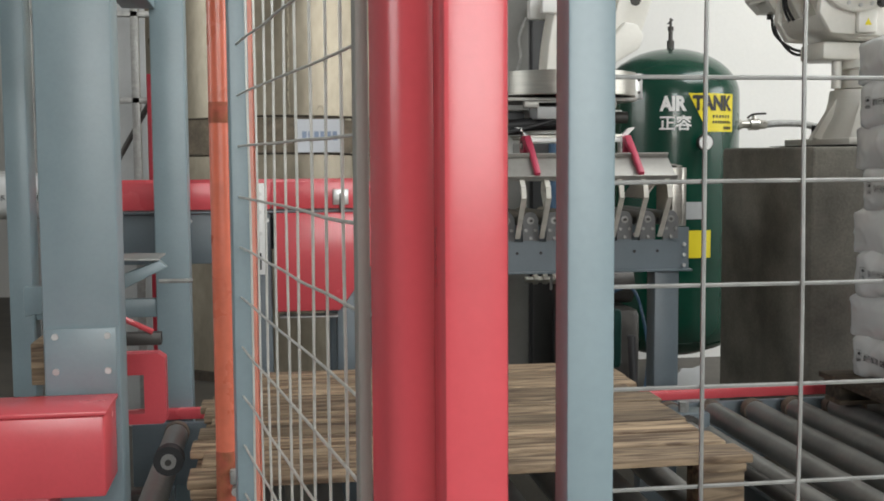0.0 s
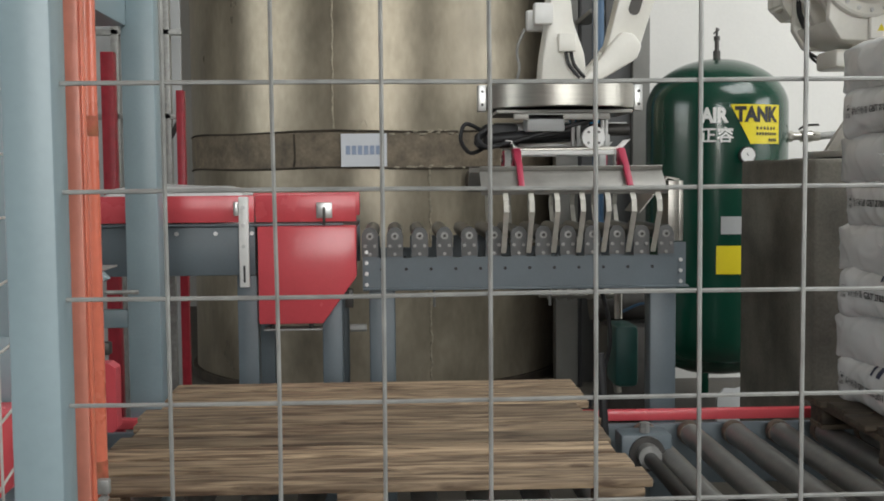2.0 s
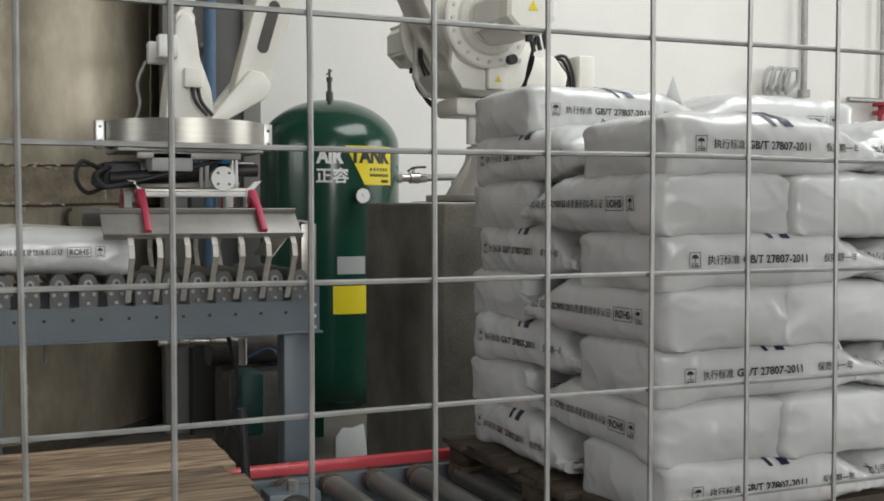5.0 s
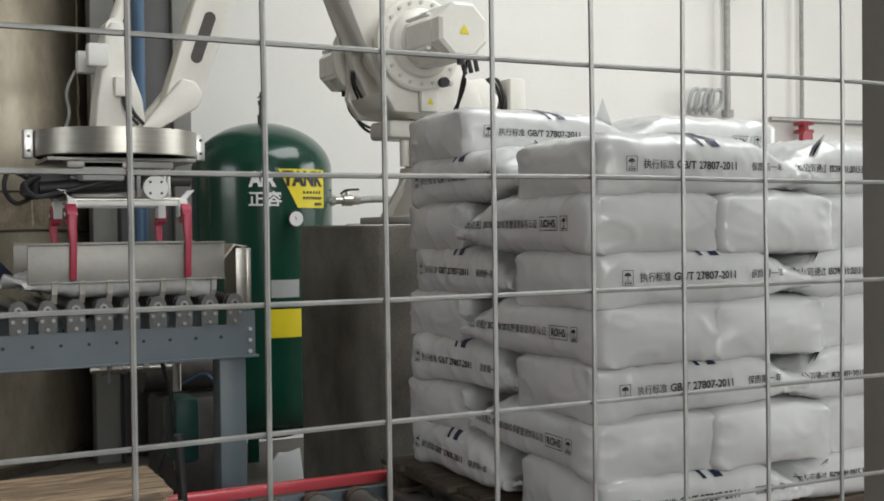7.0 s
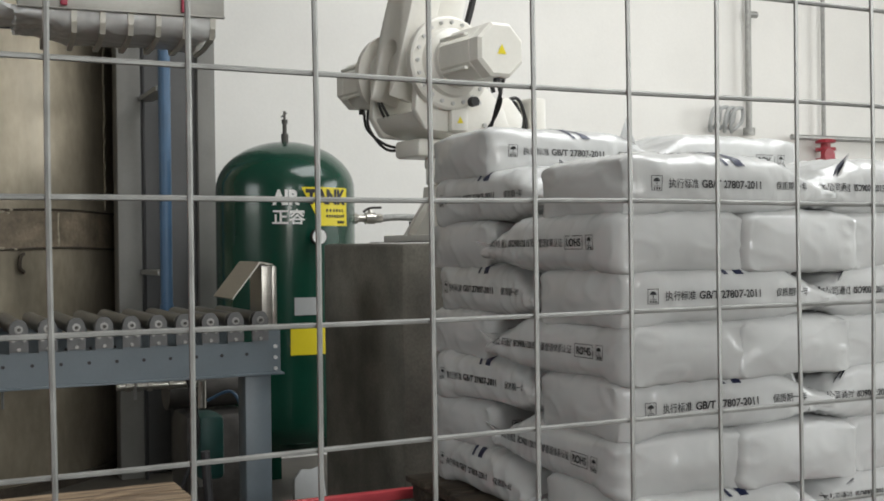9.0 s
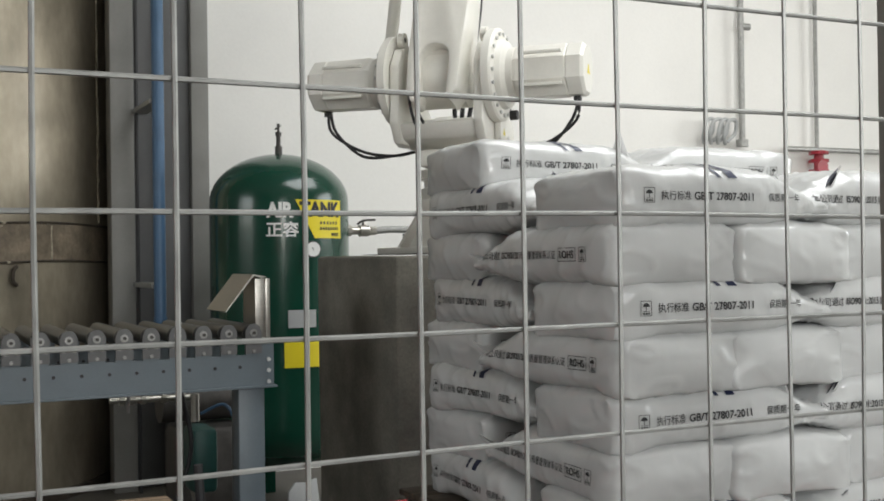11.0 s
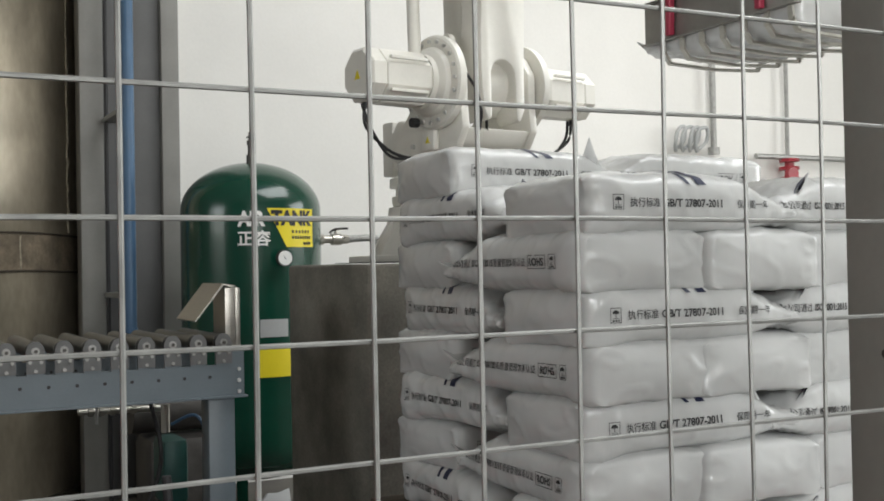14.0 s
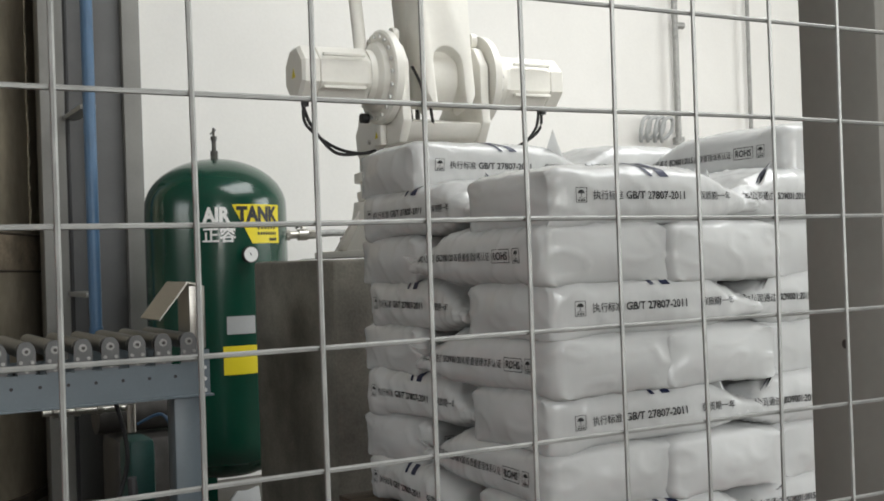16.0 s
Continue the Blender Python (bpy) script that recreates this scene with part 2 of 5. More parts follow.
def writing(text, height, width=None, bold=0.012):
    """Flat letters as a bmesh in x, y, from the left end, y centred; width squeezes them to a length."""
    cu = bpy.data.curves.new("letters", "FONT")
    cu.body, cu.size, cu.resolution_u, cu.offset = text, height * 1.35, 3, height * bold
    ob = new("letters", cu)
    me = bpy.data.meshes.new_from_object(ob.evaluated_get(bpy.context.evaluated_depsgraph_get()))
    bpy.data.objects.remove(ob)
    bpy.data.curves.remove(cu)
    bm = bmesh.new()
    bm.from_mesh(me)
    bpy.data.meshes.remove(me)
    if bm.verts:
        x0, x1 = min(v.co.x for v in bm.verts), max(v.co.x for v in bm.verts)
        y0, y1 = min(v.co.y for v in bm.verts), max(v.co.y for v in bm.verts)
        k = height / max(y1 - y0, 1e-6)
        kx = k if width is None else width / max(x1 - x0, 1e-6)
        for v in bm.verts:
            v.co.x, v.co.y = (v.co.x - x0) * kx, (v.co.y - (y0 + y1) / 2) * k
    return bm


# ---- the hall ----
def slab(name, x0, x1, y0, y1, z0, z1, material):
    return tagged(part(name, box(x0, x1, y0, y1, z0, z1, 0), material, smooth=0), kind="structure")


slab("floor", -6, 14, -7, 13, -0.2, 0, "floor")
slab("wall_north", 4.96, 14, 6.75, 7.0, 0, 6, "wall")
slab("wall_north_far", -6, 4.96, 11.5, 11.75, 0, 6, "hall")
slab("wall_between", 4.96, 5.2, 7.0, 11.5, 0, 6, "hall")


def wall_with_opening(name, along, at, a0, a1, o0, o1, z0, z1, material):
    """A wall of 0.25 m with one rectangular opening."""
    bm = bmesh.new()
    for p, q, r, s in ((a0, o0, 0, 6), (o1, a1, 0, 6), (o0, o1, 0, z0), (o0, o1, z1, 6)):
        if along == "x":
            add_box(bm, p, q, at - 0.25, at, r, s)
        else:
            add_box(bm, at, at + 0.25, p, q, r, s)
    return tagged(part(name, bm, material, smooth=0), kind="structure")


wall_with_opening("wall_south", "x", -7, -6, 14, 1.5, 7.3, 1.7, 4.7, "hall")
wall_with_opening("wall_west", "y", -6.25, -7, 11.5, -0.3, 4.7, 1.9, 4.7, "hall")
wall_with_opening("wall_east", "y", 14, -7, 6.75, -1.5, 3.5, 1.8, 4.6, "wall")
bm = bmesh.new()
for q in ((-6, 5.1, -7, 11.75), (9.5, 14, -7, 7), (5.1, 9.5, -7, 0.4), (5.1, 9.5, 4.0, 11.75)):
    add_box(bm, *q, 6.0, 6.2)
tagged(part("ceiling", bm, "hall", smooth=0), kind="structure")

# steel building column beside the silo
col = thing("building_column", "grey painted steel building column beside the white wall", "column")
part("flange", box(4.32, 4.465, 6.56, 6.72, 0, 6, 0.004), "column", col)
# web and casing between the flanges take half the flange colour
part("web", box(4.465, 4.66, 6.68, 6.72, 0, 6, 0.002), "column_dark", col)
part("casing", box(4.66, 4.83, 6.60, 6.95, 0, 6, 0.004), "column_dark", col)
part("flange", box(4.832, 4.945, 6.55, 6.90, 0, 6, 0.004), "column", col)
drop = thing("blue_water_pipe", "blue plastic pipe running upright along a steel column", "pipe")
part("pipe", rod((4.50, 6.0, 1.12), (4.50, 6.0, 6.0), 0.036, 20), "bluepipe", drop)
part("elbow", tube([(4.50, 6.0, 1.13), (4.50, 6.01, 1.06), (4.50, 6.06, 1.02), (4.50, 6.2, 1.01), (4.50, 6.55, 1.01)], 0.04, 14), "bluepipe", drop)
for z in (1.3, 2.4, 3.8):
    part("clamp", box(4.455, 4.545, 6.03, 6.56, z, z + 0.03, 0.003), "galv", drop)
cond = thing("conduit", "thin dark conduit clipped to a steel column", "conduit")
part("tube", rod((4.47, 6.5, 0), (4.47, 6.5, 6.0), 0.012, 10), "dark", cond)


# ---- silo ----
def silo():
    cx, cy, r = 3.12, 7.62, 1.36
    s = thing("silo", "tall weathered steel silo with stained plates and a rusty band", "silo", pose(cx, cy, 0))

    def shell(z0, z1, rr, n=96, rows=24):
        bm = bmesh.new()
        rings = []
        for k in range(rows + 1):
            z = z0 + (z1 - z0) * k / rows
            ring = []
            for i in range(n):
                a = 2 * math.pi * i / n
                d = 0.006 * noise.noise((3 * math.cos(a), 3 * math.sin(a), 1.6 * z))
                ring.append(bm.verts.new(((rr + d) * math.cos(a), (rr + d) * math.sin(a), z)))
            rings.append(ring)
        for a, b in zip(rings, rings[1:]):
            for i in range(n):
                bm.faces.new((a[i], a[(i + 1) % n], b[(i + 1) % n], b[i]))
        bm.faces.new(rings[-1]), bm.faces.new(rings[0][::-1])
        return bm

    part("lower_shell", shell(0.06, 1.47, r), "silo", s)
    part("upper_shell", shell(1.70, 5.9, r), "silo", s)
    part("band", shell(1.472, 1.698, r + 0.004, rows=6), "silo_band", s, "dark rusty band round the shell")
    part("base_ring", shell(0.0, 0.058, r + 0.03, rows=1), "grime", s)
    for z in (1.468, 1.702):
        arc = [radians(-200 + 5 * i) for i in range(45)]
        part("seam", tube([((r + 0.004) * math.cos(a), (r + 0.004) * math.sin(a), z + 0.006 * math.sin(7 * a + z)) for a in arc], 0.007, 5), "grime", s)
    # upright weld seams
    for a, z0, z1 in ((-101, 1.72, 5.8), (-112, 1.48, 1.69), (-75, 0.1, 1.46), (-30, 1.72, 5.8), (-52, 1.48, 1.69)):
        ar = radians(a)
        n = int((z1 - z0) / 0.035)
        pts = [((r + 0.003) * math.cos(ar) + 0.006 * random.uniform(-1, 1), (r + 0.003) * math.sin(ar), z0 + (z1 - z0) * k / n) for k in range(n + 1)]
        part("weld", tube(pts, 0.008, 5), "weld" if a != -112 else "grime", s)
    # crust of mortar under the band, and drips
    for k in range(46):
        bm = bmesh.new()
        ar = radians(random.gauss(-76, 6))
        rr = random.uniform(0.004, 0.014)
        p = Vector(((r + 0.004) * math.cos(ar), (r + 0.004) * math.sin(ar), random.choice((1.475, 1.70)) + random.gauss(0, 0.008)))
        bmesh.ops.create_icosphere(bm, subdivisions=1, radius=rr, matrix=Matrix.Translation(p) @ Matrix.Diagonal((2.2, 0.6, 0.9, 1)))
        part("crust_lump", bm, "weld", s)
    # lifting lug seen as a hook on the lower plate
    part("lug", tube([(0.62, -1.215, 1.44), (0.60, -1.25, 1.42), (0.595, -1.25, 1.36), (0.62, -1.22, 1.33)], 0.012), "grime", s)
    part("outlet_pipe", rod((1.28, -0.55, 0.86), (1.72, -0.78, 0.86), 0.022, 14), "brass", s)
    return s


silo()
sheet = thing("paper_notice", "pale printed paper notice taped to the silo", "notice", pose(3.056, 6.251, 1.582, 0, 0, -1))
part("sheet", box(-0.145, 0.145, -0.003, 0.0, -0.104, 0.104, 0), "paper", sheet, smooth=0)
for k in range(6):
    part("line_of_text", box(-0.115 + 0.038 * k, -0.087 + 0.038 * k, -0.0045, -0.0032, -0.028, 0.028, 0), "paperink", sheet, smooth=0)
part("wire", tube([(-0.05, -0.004, 0.10), (0.0, -0.01, 0.19), (0.03, -0.006, 0.13)], 0.0022, 5), "weld", sheet)


# ---- air tank ----
def air_tank():
    cx, cy, r = 5.16, 5.75, 0.412
    t = thing("air_tank", "dark green enamelled upright air tank with yellow label", "air tank", pose(cx, cy, 0))
    prof = [(0.02, 0.23), (0.2, 0.245), (0.32, 0.29), (0.39, 0.36), (r, 0.44)]
    prof += [(r, 0.44 + 0.07 * k) for k in range(1, 20)]
    prof += [(r * math.cos(a), 1.80 + 0.29 * math.sin(a)) for a in [radians(7 * k) for k in range(1, 13)]] + [(0.012, 2.09)]
    part("shell", lathe(prof, 72), "green", t, smooth=0.8)
    for a in (-40, 85, 205):
        part("leg", box(-0.035, 0.035, -0.012, 0.012, 0, 0.45, 0.003, pose(0, 0, 0, 0, 0, a) @ pose(r - 0.05, 0, 0, 0, 0, 90)), "green", t)
    sv = part("safety_valve", rod((0, 0, 2.085), (0, 0, 2.14), 0.022, 12), "darksteel", t)
    bm = rod((0, 0, 2.14), (0, 0, 2.20), 0.013, 10)
    add_rod(bm, (0, 0, 2.20), (0, 0, 2.225), 0.018, 10)
    add_rod(bm, (0, 0, 2.225), (0, 0, 2.275), 0.008, 8)
    add_rod(bm, (-0.02, 0, 2.24), (0.014, 0, 2.265), 0.005, 6)
    part("stem", bm, "darksteel", sv)
    # the side that faces the fence
    face = radians(-112)

    def on_shell(u, z, off=0.003):
        a = face + u / r
        return Vector(((r + off) * math.cos(a), (r + off) * math.sin(a), z))

    def decal(name, outline, material, off=0.003, label=""):
        bm = bmesh.new()
        us = [p[0] for p in outline]
        n = 14
        lo, hi = min(us), max(us)
        poly = [Vector((u, z, 0)) for u, z in outline]
        bm.faces.new([bm.verts.new(p) for p in poly])
        for k in range(1, n):
            geom = bm.verts[:] + bm.edges[:] + bm.faces[:]
            bmesh.ops.bisect_plane(bm, geom=geom, plane_co=(lo + (hi - lo) * k / n, 0, 0), plane_no=(1, 0, 0))
        for v in bm.verts:
            v.co = on_shell(v.co.x, v.co.y, off)
        return part(name, bm, material, t, label)

    def letters(text, u, z, h, w, material, off=0.0045):
        bm = writing(text, h, w, 0.03 if not text.isascii() else 0.07)
        bmesh.ops.triangulate(bm, faces=bm.faces)
        for v in bm.verts:
            v.co = on_shell(u + v.co.x, z + v.co.y, off)
        return part("lettering", bm, material, t)

    decal("label", [(0.118, 1.80), (0.445, 1.80), (0.445, 1.58), (0.235, 1.58)], "yellow", label="yellow printed label")
    letters("AIR", -0.045, 1.742, 0.088, 0.155, "white")
    letters("TANK", 0.142, 1.746, 0.088, 0.285, "ink", 0.0055)
    letters("正容", -0.045, 1.632, 0.088, 0.185, "white")
    for z, x0, x1, n in ((1.668, 0.27, 0.415, 6), (1.636, 0.27, 0.42, 8), (1.602, 0.355, 0.42, 4)):
        for k in range(n):
            a = x0 + (x1 - x0) * k / n
            decal("mark", [(a, z + 0.008), (a + 0.012, z + 0.008), (a + 0.012, z - 0.008), (a, z - 0.008)], "ink", 0.0055)
    decal("plate", [(0.072, 1.175), (0.236, 1.175), (0.236, 1.075), (0.072, 1.075)], "label", label="grey name plate")
    decal("label", [(0.048, 1.01), (0.268, 1.01), (0.268, 0.85), (0.048, 0.85)], "yellow", label="plain yellow sticker")
    g = on_shell(0.19, 1.517, 0.0)
    d = Vector((math.cos(face + 0.19 / r), math.sin(face + 0.19 / r), 0))
    ga = part("pressure_gauge", rod(g, g + d * 0.06, 0.012, 10), "brass", t)
    part("case", rod(g + d * 0.05, g + d * 0.078, 0.047, 28), "darksteel", ga)
    part("dial", rod(g + d * 0.0785, g + d * 0.081, 0.041, 28), "white", ga)
    part("needle", add_rod(bmesh.new(), g + d * 0.082 + Vector((0.0, 0, -0.006)), g + d * 0.082 + Vector((-0.012, 0.004, 0.026)), 0.0025, 5), "ink", ga)
    bv = part("outlet", rod((r - 0.02, 0, 1.633), (r + 0.11, 0, 1.633), 0.024, 14), "brass", t)
    part("nut", rod((r + 0.02, 0, 1.633), (r + 0.045, 0, 1.633), 0.034, 6), "brass", bv)
    bm = bmesh.new()
    add_rod(bm, (r + 0.10, 0, 1.633), (r + 0.16, 0, 1.633), 0.036, 14)
    add_rod(bm, (r + 0.16, 0, 1.633), (r + 0.21, 0, 1.633), 0.028, 6)
    add_rod(bm, (r + 0.13, 0, 1.66), (r + 0.13, 0, 1.69), 0.012, 8)
    part("ball_valve", bm, "brass", bv)
    part("lever", tube([(r + 0.08, -0.02, 1.672), (r + 0.12, -0.02, 1.695), (r + 0.20, -0.02, 1.70)], 0.007, 6), "darksteel", bv)
    part("hose", tube([(r + 0.2, 0, 1.633), (r + 0.34, -0.02, 1.64), (r + 0.5, -0.05, 1.62), (r + 0.7, -0.3, 1.5)], 0.022, 10), "galv", t)
    return t


air_tank()

board = thing("packing_board", "pale foam packing board leaning under the air tank", "board", pose(5.145, 5.30, 0, -14, 0, 0))
part("sheet", prism([(-0.10, 0.0), (0.095, 0.0), (0.088, 0.225), (0.02, 0.205), (-0.04, 0.21), (-0.085, 0.16)], 0.03, None, 0.004), "label", board)

# invented dark pump-like blocks that stand in for the darkness behind the conveyor
pump = thing("pump_set", "made-up dark blocks filling the shaded floor behind the conveyor", "pump")
part("housing", box(4.36, 4.72, 4.95, 5.30, 0.10, 0.62, 0.05), "darksteel", pump)
part("motor", rod((4.30, 5.12, 0.74), (4.70, 5.12, 0.74), 0.11, 24), "darksteel", pump)
part("plinth", box(4.26, 4.80, 4.88, 5.36, 0, 0.099, 0.01), "grime", pump)

# ---- concrete pedestal for the robot ----
ped = thing("concrete_pedestal", "rough cast concrete pedestal carrying the robot", "pedestal")
bm = box(4.76, 5.66, 3.12, 3.98, 0, 1.47, 0.012)
bmesh.ops.subdivide_edges(bm, edges=bm.edges[:], cuts=5, use_grid_fill=True)
for v in bm.verts:
    v.co += Vector([0.006 * noise.noise(v.co * 4 + Vector((k * 9, 0, 0))) for k in range(3)])
part("block", bm, "concrete", ped)
part("mounting_plate", box(4.93, 5.60, 3.24, 3.86, 1.4745, 1.4775, 0.001), "darksteel", ped)


# ---- bag conveyor ----
def conveyor():
    c = thing("roller_conveyor", "grey steel roller conveyor with dark worn rollers", "conveyor")
    pitch, x1, zc = 0.0911, 3.156, 1.198
    for y in (3.255, 3.845):
        # side rail with a notch between the rollers
        out = [(3.128, 1.006), (4.325, 1.006), (4.325, 1.165)]
        for k in range(12, -1, -1):
            x = x1 + pitch * k
            out += [(x + 0.028, 1.165), (x + 0.028, 1.168), (x - 0.028, 1.168), (x - 0.028, 1.165)]
            if k:
                out += [(x - 0.028, 1.118), (x - pitch + 0.028, 1.118)]
        out += [(3.128, 1.165)]
        clean = [out[0]]
        for p in out[1:]:
            if (Vector(p) - Vector(clean[-1])).length > 1e-4:
                clean.append(p)
        part("side_rail", prism(clean, 0.012, pose(0, y - 0.006, 0)), "machine", c, smooth=0)
        part("rail_flange", box(3.13, 4.335, y - 0.02 if y < 3.5 else y - 0.006, y + 0.02, 0.998, 1.0055, 0.001), "machine", c)
        for k in range(12):
            x = x1 + pitch * (k + 0.45)
            part("hole", rod((x, y - 0.0085, 1.076), (x, y - 0.0062, 1.076), 0.0062, 10), "dark", c)
        for x, z in ((3.143, 1.14), (3.143, 1.10), (3.143, 1.06), (3.143, 1.02), (4.305, 1.10), (4.305, 1.06), (4.305, 1.02)):
            part("bolt", rod((x, y - 0.014, z), (x, y - 0.006, z), 0.0075, 6), "alu", c)
    for k in range(13):
        x = x1 + pitch * k
        r = part("roller", rod((x, 3.285, zc), (x, 3.815, zc), 0.029, 20), "sleeve", c)
        part("end_cap", rod((x, 3.262, zc), (x, 3.284, zc), 0.027, 18), "dark", r)
        bm = rod((x, 3.240, zc), (x, 3.262, zc), 0.0135, 14)
        part("bearing_ring", bm, "roller", r)
        part("shaft", rod((x, 3.232, zc), (x, 3.242, zc), 0.0062, 8), "darksteel", r)
        # bearing bracket of each roller
        bm = prism([(-0.03, -0.075), (0.03, -0.075), (0.03, 0.004), (0.022, 0.022), (0.01, 0.032), (-0.01, 0.032), (-0.022, 0.022), (-0.03, 0.004)], 0.006, pose(x, 3.2425, zc))
        br = part("bracket", bm, "column_dark", c)
        for dx, dz in ((-0.018, -0.036), (0.018, -0.036), (0.0, -0.066)):
            part("bolt", rod((x + dx, 3.236, zc + dz), (x + dx, 3.2424, zc + dz), 0.0062, 8), "roller", br)
    for x0, xx in ((3.150, 3.246), (4.195, 4.293)):
        for y in ((3.262, 3.745) if x0 < 4 else (3.262,)):
            part("leg", box(x0, xx, y, y + 0.095, 0.012, 0.998, 0.006), "machine", c)
            part("foot_plate", box(x0 - 0.03, xx + 0.03, y - 0.03, y + 0.125, 0, 0.012, 0.002), "machine", c)
    for y in (3.28, 3.77):
        part("brace", box(3.246, 4.195, y, y + 0.05, 0.30, 0.35, 0.003), "machine", c)
    # end stop: bent stainless plate with a flap turned back over the rollers
    stop = part("end_stop", box(4.300, 4.318, 3.262, 3.55, 1.168, 1.392, 0.002), "steel", c, "bent stainless end stop")
    part("lip", box(4.262, 4.299, 3.262, 3.27, 1.168, 1.392, 0.001), "steel", stop)
    bm = prism([(4.30, 1.393), (4.27, 1.402), (4.165, 1.272), (4.162, 1.276), (4.266, 1.408), (4.318, 1.3985)], 0.27, pose(0, 3.30, 0))
    part("flap", bm, "steel", stop, smooth=0)
    # drive: pneumatic valve, gearmotor and hoses under the frame
    dr = part("drive", box(4.225, 4.335, 4.08, 4.28, 0.46, 0.74, 0.025), "teal", c, "green drive unit")
    part("fitting", rod((4.26, 4.18, 0.76), (4.26, 4.18, 0.88), 0.018, 10), "brass", dr)
    part("fitting", rod((4.26, 4.18, 0.42), (4.25, 4.18, 0.50), 0.018, 10), "brass", dr)
    bm = rod((3.90, 4.2, 0.872), (4.27, 4.2, 0.865), 0.014, 12)
    for x in (3.94, 3.985, 4.03, 4.12, 4.2):
        add_rod(bm, (x, 4.2, 0.872), (x + 0.02, 4.2, 0.872), 0.024, 8)
    part("air_line", bm, "brass", c)
    part("hose", tube([(4.27, 4.12, 0.80), (4.36, 4.05, 0.84), (4.40, 4.0, 0.72), (4.42, 3.98, 0.5), (4.36, 3.95, 0.2)], 0.007), "bluepipe", c)
    part("hose", tube([(4.1, 3.8, 0.98), (4.15, 3.8, 0.7), (4.05, 3.85, 0.35), (4.1, 3.9, 0.05)], 0.009), "dark", c)
    for x in (3.40, 3.86):
        part("stud", rod((x, 3.55, 0.90), (x, 3.55, 1.0), 0.006, 6), "galv", c)
    return c


conveyor()


def infeed():
    """Red guarded infeed belt with its drive cover."""
    c = thing("infeed_conveyor", "red and grey belt conveyor feeding bags to the rollers", "conveyor")
    part("side_rail", box(2.05, 2.742, 3.215, 3.235, 1.255, 1.352, 0.003), "red", c)
    part("side_rail", box(2.746, 3.108, 3.212, 3.232, 1.255, 1.352, 0.003), "red", c)
    part("side_rail", box(2.05, 3.10, 3.86, 3.88, 1.255, 1.352, 0.003), "red", c)
    part("belt", box(2.05, 3.10, 3.25, 3.85, 1.218, 1.236, 0.006), "dark", c, "black rubber belt")
    part("frame_side", box(2.05, 2.742, 3.225, 3.245, 1.062, 1.24, 0.004), "machine", c)
    part("frame_side", box(2.05, 3.10, 3.855, 3.875, 1.062, 1.24, 0.004), "machine", c)
    part("frame_lip", box(2.05, 3.06, 3.205, 3.236, 1.2415, 1.2495, 0.002), "machine", c)
    cover = part("drive_cover", prism([(2.754, 0.887), (2.985, 0.887), (3.107, 1.055), (3.107, 1.240), (2.754, 1.240)], 0.10, pose(0, 3.185, 0), 0.006), "red", c, "bright red sheet drive cover")
    part("under_plate", box(2.77, 2.98, 3.19, 3.27, 0.862, 0.868, 0.001), "galv", c)
    for x in (2.80, 2.94):
        part("bolt", rod((x, 3.21, 0.868), (x, 3.21, 0.887), 0.009, 8), "darksteel", c)
    latch = part("latch", box(2.965, 3.022, 3.2, 3.211, 1.268, 1.325, 0.003), "alu", c, "bright toggle latch")
    part("hook", box(2.988, 2.998, 3.192, 3.2, 1.238, 1.31, 0.002), "darksteel", latch)
    br = part("bracket", box(2.688, 2.722, 3.19, 3.212, 1.022, 1.348, 0.002), "white", c, "white slotted bracket")
    part("slot", box(2.702, 2.709, 3.186, 3.1895, 1.04, 1.10, 0), "dark", br, smooth=0)
    for z in (1.31, 1.245, 1.17):
        part("bolt", rod((2.705, 3.178, z), (2.705, 3.19, z), 0.008, 6), "alu", br)
    part("cap", box(2.672, 2.688, 3.17, 3.2, 1.28, 1.33, 0.004), "alu", br)
    for x in (2.46, 2.60, 2.73):
        part("bolt", rod((x, 3.217, 1.215), (x, 3.225, 1.215), 0.008, 8), "alu", c)
    for x0, x1 in ((2.670, 2.745), (2.978, 3.052)):
        for y in (3.245, 3.78):
            part("leg", box(x0, x1, y, y + 0.075, 0.012, 1.062, 0.005), "machine", c)
            part("foot_plate", box(x0 - 0.02, x1 + 0.02, y - 0.02, y + 0.095, 0, 0.012, 0.002), "machine", c)
    part("motor", rod((2.80, 3.5, 0.98), (2.98, 3.5, 0.98), 0.07, 20), "darksteel", c)
    part("switch", box(3.06, 3.09, 3.3, 3.34, 0.93, 1.0, 0.004), "darksteel", c)
    part("rod", rod((3.08, 3.26, 0.86), (3.14, 3.26, 0.86), 0.014, 10), "galv", c)
    return c


infeed()


